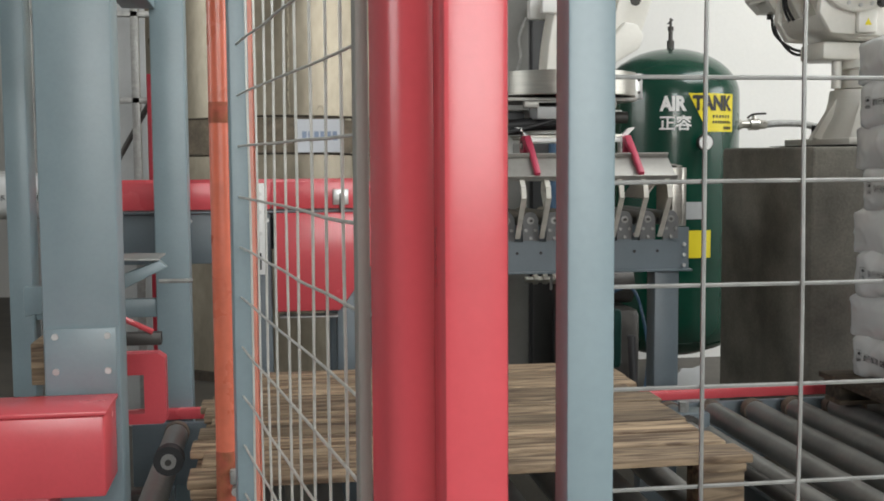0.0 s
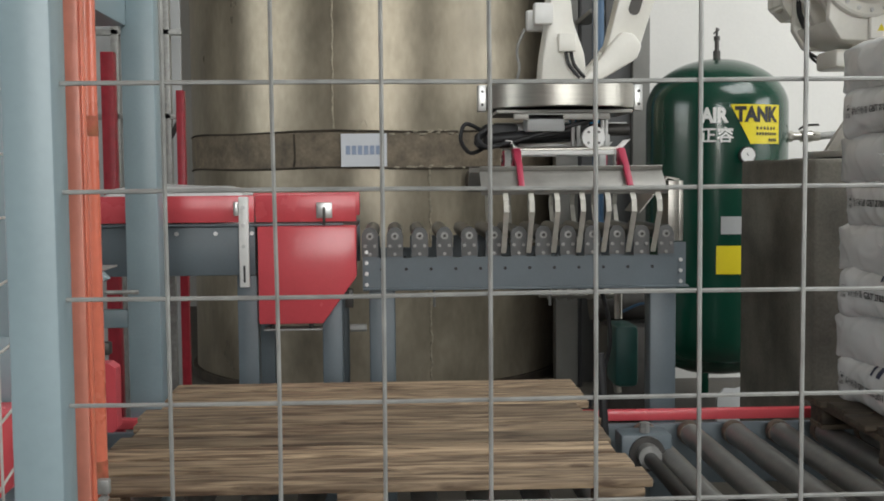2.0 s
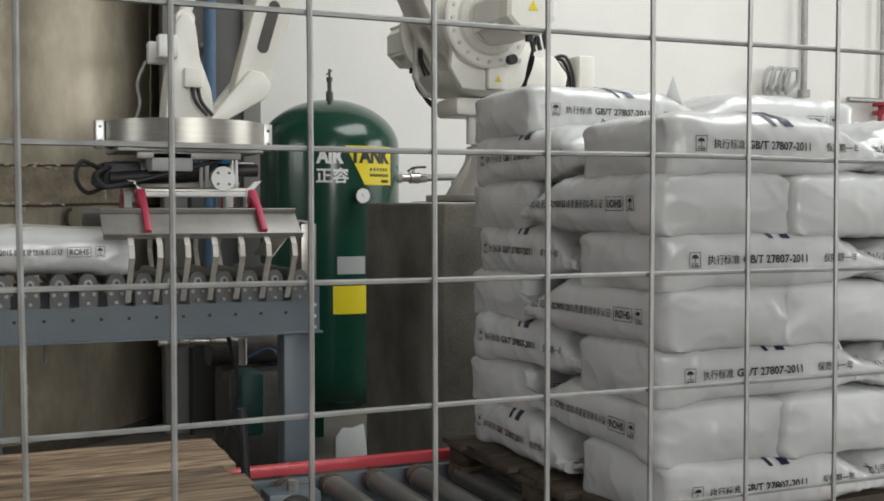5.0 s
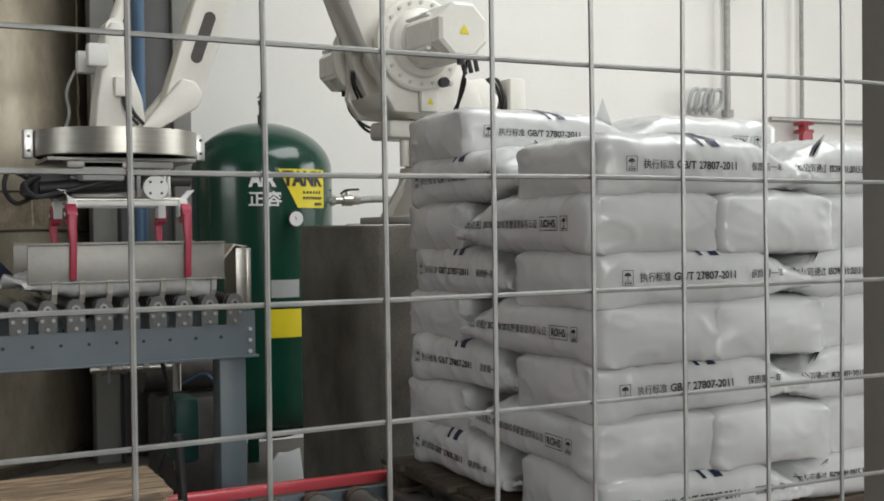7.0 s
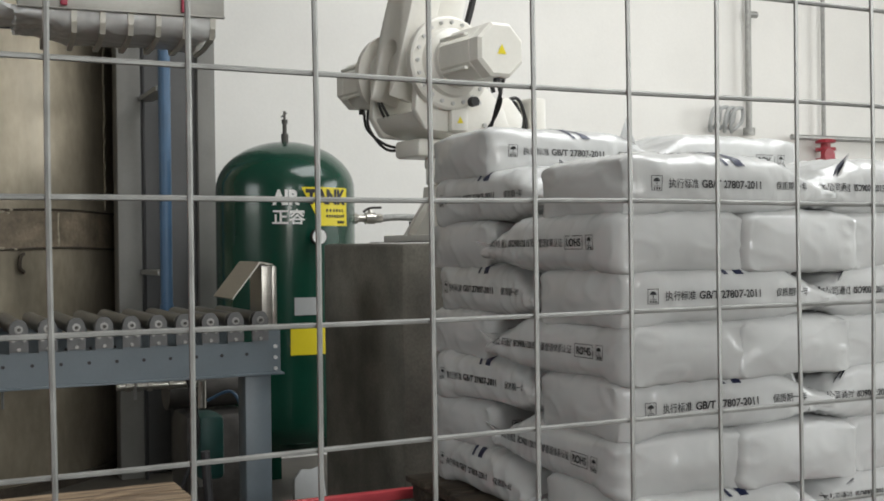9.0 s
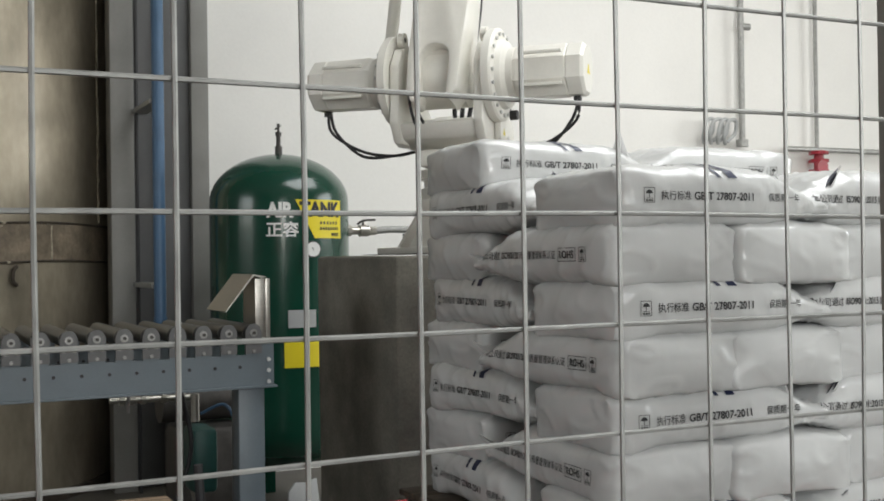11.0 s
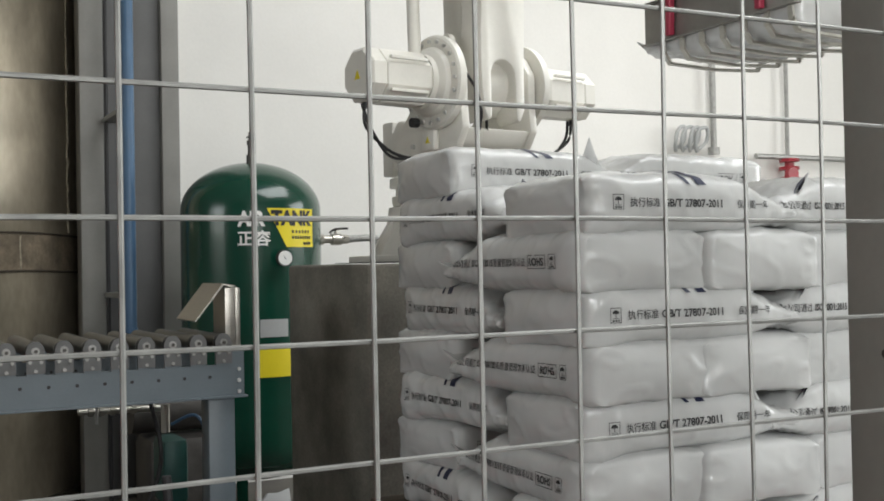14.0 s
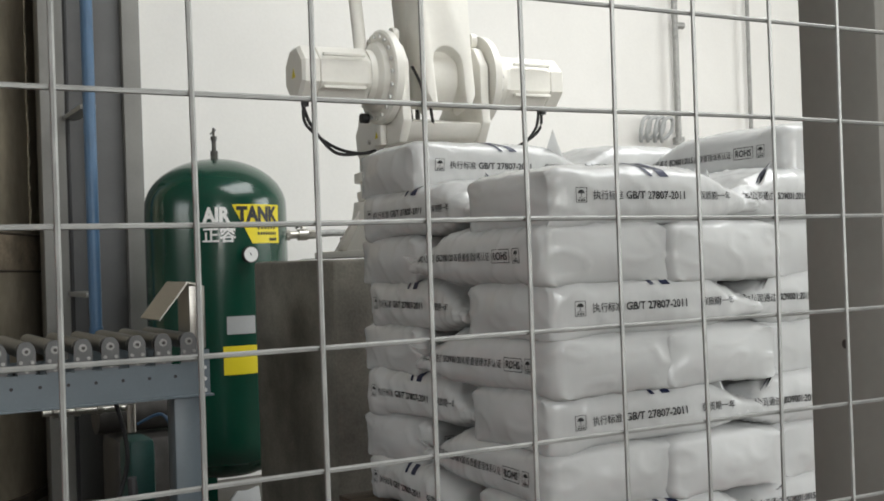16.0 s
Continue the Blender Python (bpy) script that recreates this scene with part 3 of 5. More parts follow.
# ---- pallet conveyor ----
def pallet_conveyor():
    c = thing("pallet_conveyor", "low steel roller conveyor with a red side bar", "conveyor")
    part("side_bar", box(2.30, 6.3, 2.765, 2.80, 0.605, 0.64, 0.006), "red", c, "red painted side bar")
    part("side_bar", box(3.92, 6.3, 1.40, 1.435, 0.50, 0.56, 0.006), "red", c)
    part("side_frame", box(2.30, 6.3, 2.742, 2.764, 0.40, 0.60, 0.004), "machine", c)
    part("side_frame", box(2.30, 6.3, 1.44, 1.462, 0.40, 0.60, 0.004), "machine", c)
    for k in range(-12, 15):
        x = 4.19 + 0.1455 * k
        if k == -2:
            continue        # the drive shaft runs here
        r = part("roller", rod((x, 1.475, 0.583), (x, 2.655, 0.583), 0.035, 22), "roller", c)
        part("collar", rod((x, 2.656, 0.583), (x, 2.690, 0.583), 0.0385, 20), "rustcap", r, "rusty end collar")
        part("stub", rod((x, 2.691, 0.583), (x, 2.741, 0.583), 0.014, 12), "darksteel", r)
    for xx in (2.35, 3.95, 5.2, 6.2):
        for y in (1.44, 2.70):
            part("leg", box(xx, xx + 0.08, y, y + 0.06, 0, 0.40, 0.004), "machine", c)
    # drive shaft with its bearing block
    d = part("drive_shaft", rod((3.975, 1.40, 0.600), (3.975, 2.42, 0.600), 0.020, 14), "darksteel", c)
    part("bearing", rod((3.975, 2.33, 0.605), (3.975, 2.40, 0.605), 0.052, 20), "darksteel", d)
    part("collar", rod((3.975, 2.29, 0.605), (3.975, 2.33, 0.605), 0.034, 16), "roller", d)
    part("block", box(3.90, 4.05, 2.34, 2.44, 0.53, 0.66, 0.008), "machine", d)
    part("nut", rod((3.975, 2.37, 0.655), (3.975, 2.37, 0.69), 0.016, 6), "galv", d)
    part("guard", box(4.04, 4.09, 1.6, 2.3, 0.44, 0.52, 0.01), "machine", c)
    part("stop_rod", rod((3.90, 2.6, 0.60), (3.885, 2.6, 0.86), 0.014, 10), "dark", c)
    return c


pallet_conveyor()


def pallet(name, x0, x1, y0, y1, top, wood, boards, label):
    p = thing(name, label, "pallet")
    w = (y1 - y0) / boards
    for k in range(boards):
        a, b = random.uniform(-0.026, 0.018), random.uniform(-0.02, 0.03)
        bm = box(x0 + a, x1 + b, y0 + w * k + random.uniform(0.003, 0.010), y0 + w * (k + 1) - random.uniform(0.001, 0.007), top - 0.018 + random.uniform(-0.002, 0.0), top + random.uniform(-0.002, 0.002), 0.0025)
        part("deck_board", bm, wood, p)
    for k in range(3):
        xx = x0 + (x1 - x0 - 0.1) * k / 2
        part("stringer_board", box(xx, xx + 0.1, y0, y1, top - 0.037, top - 0.0195, 0.002), wood, p)
        for j in range(3):
            yy = y0 + 0.005 + (y1 - y0 - 0.11) * j / 2
            part("block", box(xx + 0.002, xx + 0.098, yy, yy + 0.1, 0.640, top - 0.038, 0.003), wood, p)
    for j in range(3):
        yy = y0 + 0.005 + (y1 - y0 - 0.11) * j / 2
        part("bottom_board", box(x0, x1, yy, yy + 0.1, 0.6235, 0.639, 0.002), wood, p)
    return p


pallet("empty_pallet", 2.575, 3.770, 1.452, 2.605, 0.778, "wood", 10, "empty weathered wooden pallet with close boards on rollers")
# the loaded pallet has a much darker wood colour than the empty one
pallet("loaded_pallet", 4.56, 5.92, 1.50, 2.62, 0.722, "wood_dark", 7, "dark wooden pallet under stacked bags")


# ---- mesh fence ----
CELL, WX, WZ = 0.08, 3.1613, 1.4887


def wire(a, b, r, sway=0.0012, n=6):
    """A drawn wire, never quite straight."""
    a, b = Vector(a), Vector(b)
    pts = [a.lerp(b, k / n) + Vector([random.uniform(-sway, sway) if 0 < k < n else 0 for _ in range(3)]) for k in range(n + 1)]
    return tube(pts, r, 6)


def fence():
    f = thing("mesh_fence", "galvanised square wire mesh fence panel on steel posts", "fence")
    z0, z1 = 0.06, 2.22
    part("post", box(2.968, 3.005, -0.018, 0.019, 0, 2.3, 0.003), "bluegrey", f, "blue-grey painted square post")
    part("post", box(4.72, 4.76, -0.018, 0.022, 0, 2.3, 0.003), "bluegrey", f)
    for k in range(-1, 19):
        part("upright_wire", wire((WX + k * CELL, -0.002, z0), (WX + k * CELL, -0.002, z1), 0.0018, 0.0011, 9), "galv", f)
    for j in range(-9, 18):
        z = WZ - j * CELL
        part("cross_wire", wire((3.0045, 0.0016, z), (4.722, 0.0016, z), 0.0018, 0.0010, 9), "galv", f)
    return f


fence()

# red light-curtain column beside the fence post
rc = thing("light_curtain_column", "glossy red steel column with light curtain housing", "column")
part("tube", box(2.877, 2.927, -0.004, 0.05, 0, 2.4, 0.005), "red", rc)
bm = prism([(2.835, 0.138), (2.842, 0.085), (2.856, 0.058), (2.880, 0.052), (2.902, 0.052), (2.902, 0.138)], 2.4)
bmesh.ops.transform(bm, matrix=Matrix(((1, 0, 0, 0), (0, 0, 1, 0), (0, 1, 0, 0), (0, 0, 0, 1))), verts=bm.verts)
part("housing", bm, "red", rc, smooth=1.2)
part("base_plate", box(2.80, 2.96, -0.04, 0.18, 0, 0.012, 0.002), "red", rc)


def gate():
    """Mesh gate standing open away from the camera."""
    ax, ay, bx, by = 2.832, 0.175, 2.698, 1.005
    ang = math.degrees(math.atan2(by - ay, bx - ax))
    ln = math.hypot(bx - ax, by - ay)
    g = thing("mesh_gate", "wire mesh gate in a steel frame, standing open", "gate", pose(ax, ay, 0, 0, 0, ang))
    part("stile", box(0, 0.016, -0.006, 0.006, 0.25, 2.25, 0.002), "post", g)
    part("stile", box(ln - 0.03, ln, -0.015, 0.015, 0.25, 2.25, 0.003), "bluegrey", g)
    for z in (0.25, 2.22):
        part("frame_rail", box(0.012, ln - 0.03, -0.012, 0.012, z, z + 0.03, 0.002), "bluegrey", g)
    # gate wires use the paler wire colour that imitates light falling on them
    for k in range(1, 10):
        part("upright_wire", wire((CELL * k, 0, 0.28), (CELL * k, 0, 2.22), 0.0018, 0.0014, 9), "galv_lit", g)
    for k in range(24):
        z = 0.33 + CELL * k
        part("cross_wire", wire((0.012, 0.003, z), (ln - 0.03, 0.003, z), 0.0018, 0.0014, 6), "galv_lit", g)
    h = part("hinge", rod((0.006, 0, 1.66), (0.006, 0, 1.74), 0.012, 10), "galv", g)
    part("hinge_leaf", box(0.0, 0.05, -0.004, 0.004, 1.68, 1.72, 0.002), "galv", h)
    return g


gate()
op = thing("gate_post", "orange-red painted gate post with rusty marks", "post")
part("tube", rod((2.653, 1.375, 0), (2.653, 1.375, 2.4), 0.020, 28), "orange", op)
part("rust_mark", lathe([(0.0203, 0.74), (0.0206, 0.755), (0.0206, 0.83), (0.0203, 0.86)], 20, pose(2.653, 1.375, 0)), "rust", op, "rusty worn band")
part("rust_mark", lathe([(0.0203, 1.50), (0.0205, 1.505), (0.0205, 1.535), (0.0203, 1.54)], 20, pose(2.653, 1.375, 0)), "rust", op)
part("lock", box(2.660, 2.685, 1.335, 1.353, 0.80, 0.83, 0.004), "galv", op)
part("bolt", rod((2.672, 1.32, 0.79), (2.672, 1.352, 0.79), 0.009, 8), "galv", op)
strip = thing("gate_stop_bar", "flat orange-red steel bar behind the gate frame, strong light painted into its front", "bar")
# bar in the lightened, lit-looking orange; its side edge keeps the plain orange
part("bar", box(2.688, 2.723, 1.073, 1.098, 0, 2.4, 0.004), "orange_lit", strip)
part("edge", box(2.7235, 2.7275, 1.076, 1.096, 0, 2.4, 0.001), "orange", strip)


# ---- pallet magazine on the infeed side ----
def magazine():
    g = thing("pallet_magazine", "blue-grey steel pallet magazine with red lifting forks", "pallet magazine")
    part("post", box(2.381, 2.486, 2.79, 2.90, 0, 2.6, 0.006), "bluegrey", g)
    part("post", box(2.245, 2.41, 1.72, 1.83, 0, 2.6, 0.006), "bluegrey", g)
    part("post", box(1.936, 2.006, 2.79, 2.90, 0, 2.6, 0.006), "bluegrey", g)
    part("post", box(1.70, 1.83, 1.72, 1.85, 0, 2.6, 0.006), "bluegrey", g)
    part("cross_beam", box(2.30, 2.40, 1.831, 2.789, 1.90, 2.01, 0.004), "bluegrey", g)
    part("cross_beam", box(1.83, 2.244, 1.76, 1.80, 1.90, 1.98, 0.004), "bluegrey", g)
    part("cross_beam", box(2.007, 2.380, 2.82, 2.85, 0.93, 0.99, 0.004), "bluegrey", g)
    plate = part("cover_plate", box(2.252, 2.402, 1.714, 1.7195, 0.90, 1.06, 0.001), "bluegrey", g)
    for x in (2.272, 2.384):
        for z in (0.965, 1.043):
            part("rivet", rod((x, 1.708, z), (x, 1.714, z), 0.0075, 10), "alu", plate)
    fk = part("fork", box(1.85, 2.40, 1.52, 1.70, 0.735, 0.905, 0.006), "red", g, "red box-section lifting fork")
    part("fork_lip", box(1.85, 2.405, 1.52, 1.70, 0.906, 0.915, 0.002), "red", fk)
    part("fork_foot", box(1.85, 2.28, 1.56, 1.68, 0.60, 0.734, 0.004), "red", fk)
    f2 = part("fork", prism([(2.20, 0.69), (2.435, 0.69), (2.445, 0.70), (2.445, 0.875), (2.425, 0.89), (2.20, 0.89), (2.20, 0.83), (2.385, 0.83), (2.385, 0.72), (2.20, 0.72)], 0.06, pose(0, 2.36, 0)), "red", g, "red bent lifting fork")
    part("lever", prism([(2.10, 1.02), (2.30, 1.06), (2.47, 1.145), (2.45, 1.165), (2.28, 1.10), (2.10, 1.10)], 0.03, pose(0, 2.22, 0), 0.004), "bluegrey", g)
    part("plate", box(2.20, 2.45, 2.20, 2.40, 1.165, 1.17, 0.001), "galv", g)
    part("pin", rod((2.44, 2.30, 1.10), (2.53, 2.30, 1.10), 0.006, 8), "galv", g)
    part("link", box(2.20, 2.44, 2.32, 2.355, 0.92, 0.955, 0.003), "darksteel", g)
    part("cable", tube([(2.24, 2.3, 0.98), (2.30, 2.28, 1.02), (2.36, 2.3, 0.99), (2.42, 2.3, 0.96)], 0.008), "red", g)
    w = part("wheel", rod((2.486, 1.95, 0.689), (2.486, 1.99, 0.689), 0.037, 28), "dark", g)
    hub = part("hub", rod((2.486, 1.942, 0.689), (2.486, 1.992, 0.689), 0.019, 20), "roller", w)
    part("axle", rod((2.486, 1.936, 0.689), (2.486, 2.10, 0.689), 0.008, 12), "darksteel", w)
    part("wheel_arm", box(2.2, 2.43, 2.12, 2.18, 0.50, 0.56, 0.004), "darksteel", g)
    part("base_beam", box(1.7, 2.585, 1.85, 1.95, 0.35, 0.45, 0.004), "machine", g)
    part("stop_block", box(2.18, 2.26, 1.9, 2.05, 0.9, 1.0, 0.003), "wood", g)
    return g


magazine()


# racking and frames far behind the magazine
def rack():
    g = thing("storage_rack", "white and red steel racking behind the machines", "rack")
    for x in (1.55, 1.80, 2.06):
        part("upright", box(x, x + 0.04, 5.0, 5.05, 0, 3.4, 0.003), "galv", g)
    for z in (1.72, 2.15, 2.6):
        part("shelf_beam", box(1.45, 2.16, 5.0, 5.04, z, z + 0.03, 0.003), "galv", g)
    part("red_upright", box(2.145, 2.185, 4.9, 4.95, 0, 1.86, 0.004), "valve_red", g)
    part("red_upright", box(1.90, 1.96, 4.4, 4.46, 0, 2.0, 0.004), "valve_red", g)
    part("diagonal", rod((1.85, 5.02, 1.2), (2.16, 5.02, 1.75), 0.014, 8), "darksteel", g)
    part("back_panel", box(1.4, 2.1, 5.3, 5.32, 0, 3.4, 0.002), "label", g)
    return g


rack()
part("column_right", box(4.588, 4.75, 0.54, 0.70, 0, 3.2, 0.006), "post")
tagged(bpy.data.objects["column_right"], "taupe painted square steel post behind the fence", "post")
bpy.data.objects["column_right"].name = "steel_post"
hole = part("bolt", rod((4.5865, 0.62, 1.30), (4.5895, 0.62, 1.30), 0.008, 10), "darksteel", bpy.data.objects["steel_post"])


# ---- pipes on the white wall ----
def wall_pipes():
    p = thing("wall_pipework", "pale pipework with a red valve on the white wall", "pipe")
    bm = rod((9.53, 6.66, 2.40), (9.53, 6.66, 3.75), 0.026, 14)
    add_rod(bm, (9.53, 6.66, 3.38), (9.62, 6.66, 3.38), 0.03, 10)
    part("riser", bm, "galv", p)
    part("base_flange", rod((9.53, 6.66, 2.36), (9.53, 6.66, 2.42), 0.05, 14), "galv", p)
    part("riser", rod((10.37, 6.66, 2.36), (10.37, 6.66, 4.2), 0.018, 10), "galv", p)
    part("header", rod((10.0, 6.66, 2.36), (13.6, 6.66, 2.36), 0.024, 10), "galv", p)
    for k in range(4):
        x, w = 9.12 + 0.075 * k, 0.05 + 0.012 * (k % 2)
        part("hose_loop", tube([(x, 6.66, 2.38), (x - w, 6.60, 2.44), (x - w * 0.6, 6.58, 2.55), (x + w, 6.60, 2.57), (x + w * 1.3, 6.63, 2.47), (x + 0.02, 6.66, 2.40)], 0.016), "label", p, "grey hose loop")
    v = part("valve", rod((10.37, 6.64, 2.06), (10.37, 6.64, 2.35), 0.042, 16), "valve_red", p, "dark red valve body")
    for z in (2.08, 2.17, 2.26, 2.33):
        part("flange", rod((10.37, 6.64, z - 0.014), (10.37, 6.64, z + 0.014), 0.085, 8), "valve_red", v)
    part("handwheel", rod((10.30, 6.52, 2.20), (10.30, 6.56, 2.20), 0.06, 14), "valve_red", v)
    part("spindle", rod((10.30, 6.56, 2.20), (10.35, 6.63, 2.20), 0.018, 10), "darksteel", v)
    return p


wall_pipes()

# ---- bags ----
from mathutils.bvhtree import BVHTree
BL, BW, BH = 0.69, 0.392, 0.160


def bag_form(seed):
    """A filled film sack: soft box, pinched ends, creases, sewn tail at one end."""
    bm = bmesh.new()
    nx, ny, nz = 68, 32, 16
    off = Vector((seed * 7.3, seed * 3.1, seed * 5.7))

    def put(a, b, c):
        n = 4.2 if a > -0.6 else 4.2 + 7 * (-0.6 - a) / 0.4
        s = max(abs(b), abs(c)) / max((abs(b) ** n + abs(c) ** n) ** (1 / n), 1e-6)
        y, z = b * s, c * s
        block = max(0.0, -a) ** 17
        t = max(0.0, (a - 0.42) / 0.58)
        pinch = t * t * (3 - 2 * t)
        tail = max(0.0, (a - 0.1) / 0.9)
        h = (1 - 0.19 * block * (1 - 0.4 * y ** 4) - 0.04 * y ** 6) * (1 - 0.72 * pinch)
        w = (1 - 0.075 * block) * (1 + 0.03 * (1 - z * z) * (1 - a ** 6)) * (1 + 0.02 * tail * t)
        ear = (abs(y) * abs(z)) ** 3 * 0.008
        end = ((1 - y * y) * (1 - z * z) * 0.022 + ear) * (-1 if a <= -1 else 0)
        v = Vector((a * BL / 2 * (0.88 if a < 0 else 1.0) + end, y * BW / 2 * w, z * BH / 2 * h - pinch * 0.014 + 0.006 - 0.011 * a * a - 0.006 * y * y))
        nrm = Vector((a ** 15, y ** 7, z ** 7)) if abs(a) < 1 else Vector((a, 0, 0))
        # radiating film folds towards the tail, faint ones elsewhere
        rib = 1 - abs(noise.noise(Vector((v.x * 26 + v.z * 9 + v.y * 8, v.y * 4, v.z * 5)) + off))
        fold = 1 - abs(noise.noise(Vector((v.x * 7 + v.z * 12, v.y * 12, v.z * 9 - v.x * 4)) + off * 1.7))
        d = (rib ** 7 - 0.3) * (0.0012 + 0.013 * tail ** 1.5) + (fold ** 9 - 0.25) * 0.0046 + noise.noise(v * 4.0 + off) * 0.008
        if nrm.length > 1e-6:
            v += nrm.normalized() * d
        return v

    cache = {}

    def vert(i, j, k):
        if (i, j, k) not in cache:
            cache[(i, j, k)] = bm.verts.new(put(2 * i / nx - 1, 2 * j / ny - 1, 2 * k / nz - 1))
        return cache[(i, j, k)]

    for i in range(nx):
        for j in range(ny):
            for k in (0, nz):
                bm.faces.new((vert(i, j, k), vert(i + 1, j, k), vert(i + 1, j + 1, k), vert(i, j + 1, k)))
    for i in range(nx):
        for k in range(nz):
            for j in (0, ny):
                bm.faces.new((vert(i, j, k), vert(i + 1, j, k), vert(i + 1, j, k + 1), vert(i, j, k + 1)))
    for j in range(ny):
        for k in range(nz):
            for i in (0, nx):
                bm.faces.new((vert(i, j, k), vert(i, j + 1, k), vert(i, j + 1, k + 1), vert(i, j, k + 1)))
    bmesh.ops.recalc_face_normals(bm, faces=bm.faces)
    tree = BVHTree.FromBMesh(bm)
    # sewn tail
    rnd = random.Random(seed)
    tilt = rnd.uniform(-0.25, 0.45)
    rows = []
    for s in range(5):
        u = s / 4
        row = []
        for j in range(11):
            w = (j / 10 - 0.5) * BW * (0.86 + 0.10 * u)
            x = BL / 2 - 0.03 + u * 0.095
            z = -0.018 + u * 0.09 * tilt + 0.010 * u * math.sin(j * 1.3 + seed) + 0.10 * u * u * abs(j / 5 - 1) ** 3 * (1 if (j < 5) == (seed % 2 > 0) else 0.35)
            row.append((x, w, z))
        rows.append(row)
    top = [[bm.verts.new((x, y, z + 0.0018 + 0.010 * (1 - s / 4))) for x, y, z in row] for s, row in enumerate(rows)]
    low = [[bm.verts.new((x, y, z - 0.0018 - 0.010 * (1 - s / 4))) for x, y, z in row] for s, row in enumerate(rows)]
    for s in range(4):
        for j in range(10):
            bm.faces.new((top[s][j], top[s + 1][j], top[s + 1][j + 1], top[s][j + 1]))
            bm.faces.new((low[s][j], low[s][j + 1], low[s + 1][j + 1], low[s + 1][j]))
        bm.faces.new((top[s][0], low[s][0], low[s + 1][0], top[s + 1][0]))
        bm.faces.new((top[s][10], top[s + 1][10], low[s + 1][10], low[s][10]))
    for j in range(10):
        bm.faces.new((top[4][j], low[4][j], low[4][j + 1], top[4][j + 1]))
    patch = bmesh.new()
    for sgn, grid in ((1, top), (-1, low)):
        a, b2, c = grid[1][0].co, grid[4][0].co, grid[4][3].co
        patch.faces.new([patch.verts.new(p + Vector((0, 0, 0.0016 * sgn))) for p in (a, b2, c)])
    return bm, tree, patch


def umbrella_mark(bm, x, s):
    """A small boxed keep-dry mark: frame, umbrella and bars."""
    for a, b, c, d in ((-1, 1, 0.92, 1), (-1, 1, -1, -0.92), (-1, -0.9, -0.92, 0.92), (0.9, 1, -0.92, 0.92), (-0.06, 0.06, -0.3, 0.25), (-0.6, 0.6, -0.45, -0.38)):
        vs = [bm.verts.new((x + u * s * 0.8, w * s, 0)) for u, w in ((a, c), (b, c), (b, d), (a, d))]
        bm.faces.new(vs)
    arc = [bm.verts.new((x + 0.62 * s * 0.8 * math.cos(radians(t)), (0.2 + 0.5 * math.sin(radians(t))) * s, 0)) for t in range(0, 181, 20)]
    bm.faces.new(arc)
    for k in (-0.45, 0.05, 0.5):
        vs = [bm.verts.new((x + (k + u) * s * 0.8, (-0.7 + w) * s, 0)) for u, w in ((-0.16, -0.12), (0.16, -0.12), (0.16, 0.12), (-0.16, 0.12))]
        bm.faces.new(vs)


def merge(a, b, dx=0.0, dy=0.0):
    me = bpy.data.meshes.new("tmp")
    for v in b.verts:
        v.co += Vector((dx, dy, 0))
    b.to_mesh(me)
    b.free()
    a.from_mesh(me)
    bpy.data.meshes.remove(me)
    return a


def frame_mark(bm, x0, x1, y0, y1, t):
    for a, b, c, d in ((x0, x1, y1 - t, y1), (x0, x1, y0, y0 + t), (x0, x0 + t, y0 + t, y1 - t), (x1 - t, x1, y0 + t, y1 - t)):
        bm.faces.new([bm.verts.new(p) for p in ((a, c, 0), (b, c, 0), (b, d, 0), (a, d, 0))])


def printed_sides():
    """Lines of print for the two long sides, each a flat mesh of its own."""
    one = [("执行标准", 0.024, 0.09, -0.197), ("GB/T 27807-2011", 0.021, 0.19, -0.097), ("保质期一年", 0.023, 0.105, 0.142)]
    two = [("本公司通过", 0.024, 0.10, -0.295), ("ISO9001:2015", 0.020, 0.11, -0.185), ("质量管理体系认证", 0.023, 0.155, -0.07), ("ROHS", 0.021, 0.062, 0.106)]
    out = []
    for sign, lines, mark in ((-1, one, -0.230), (1, two, 0.205)):
        for text, size, width, x in lines:
            bm = merge(bmesh.new(), writing(text, size, width, 0.03 if text.isascii() else 0.008), x)
            if text == "ROHS":
                frame_mark(bm, 0.098, 0.176, -0.018, 0.018, 0.0018)
            out.append(("side_print", bm, sign))
        bm = bmesh.new()
        umbrella_mark(bm, mark, 0.019)
        out.append(("keep_dry_mark", bm, sign))
    return out


SIDES = printed_sides()
for _, s, _ in SIDES:
    bmesh.ops.triangulate(s, faces=s.faces)


def press_on(side, tree, sign):
    """Lays flat print on the long side of a bag."""
    bm = side.copy()
    for v in bm.verts:
        x = v.co.x if sign < 0 else -v.co.x
        z = v.co.y * 0.95
        hit = tree.ray_cast(Vector((x, sign * 0.6, z)), Vector((0, -sign, 0)))
        y = hit[0].y if hit[0] else sign * BW / 2
        v.co = Vector((x, y + sign * 0.0026, z))
    return bm


def top_mark(tree, x0, w):
    """A slanting bar that wraps over one long upper edge."""
    bm = bmesh.new()
    grid = []
    for k in range(15):
        a = radians(8 + 56 * k / 14)
        way = Vector((0, -math.sin(a), math.cos(a)))
        row = []
        for j in range(4):
            c = Vector((x0 + w * j / 3 + 0.045 * k / 14, -0.10, 0.0))
            hit = tree.ray_cast(c + way * 0.5, -way)
            row.append(bm.verts.new((hit[0] if hit[0] else c + way * 0.07) + way * 0.002))
        grid.append(row)
    for a, b in zip(grid, grid[1:]):
        for j in range(3):
            bm.faces.new((a[j], a[j + 1], b[j + 1], b[j]))
    return bm


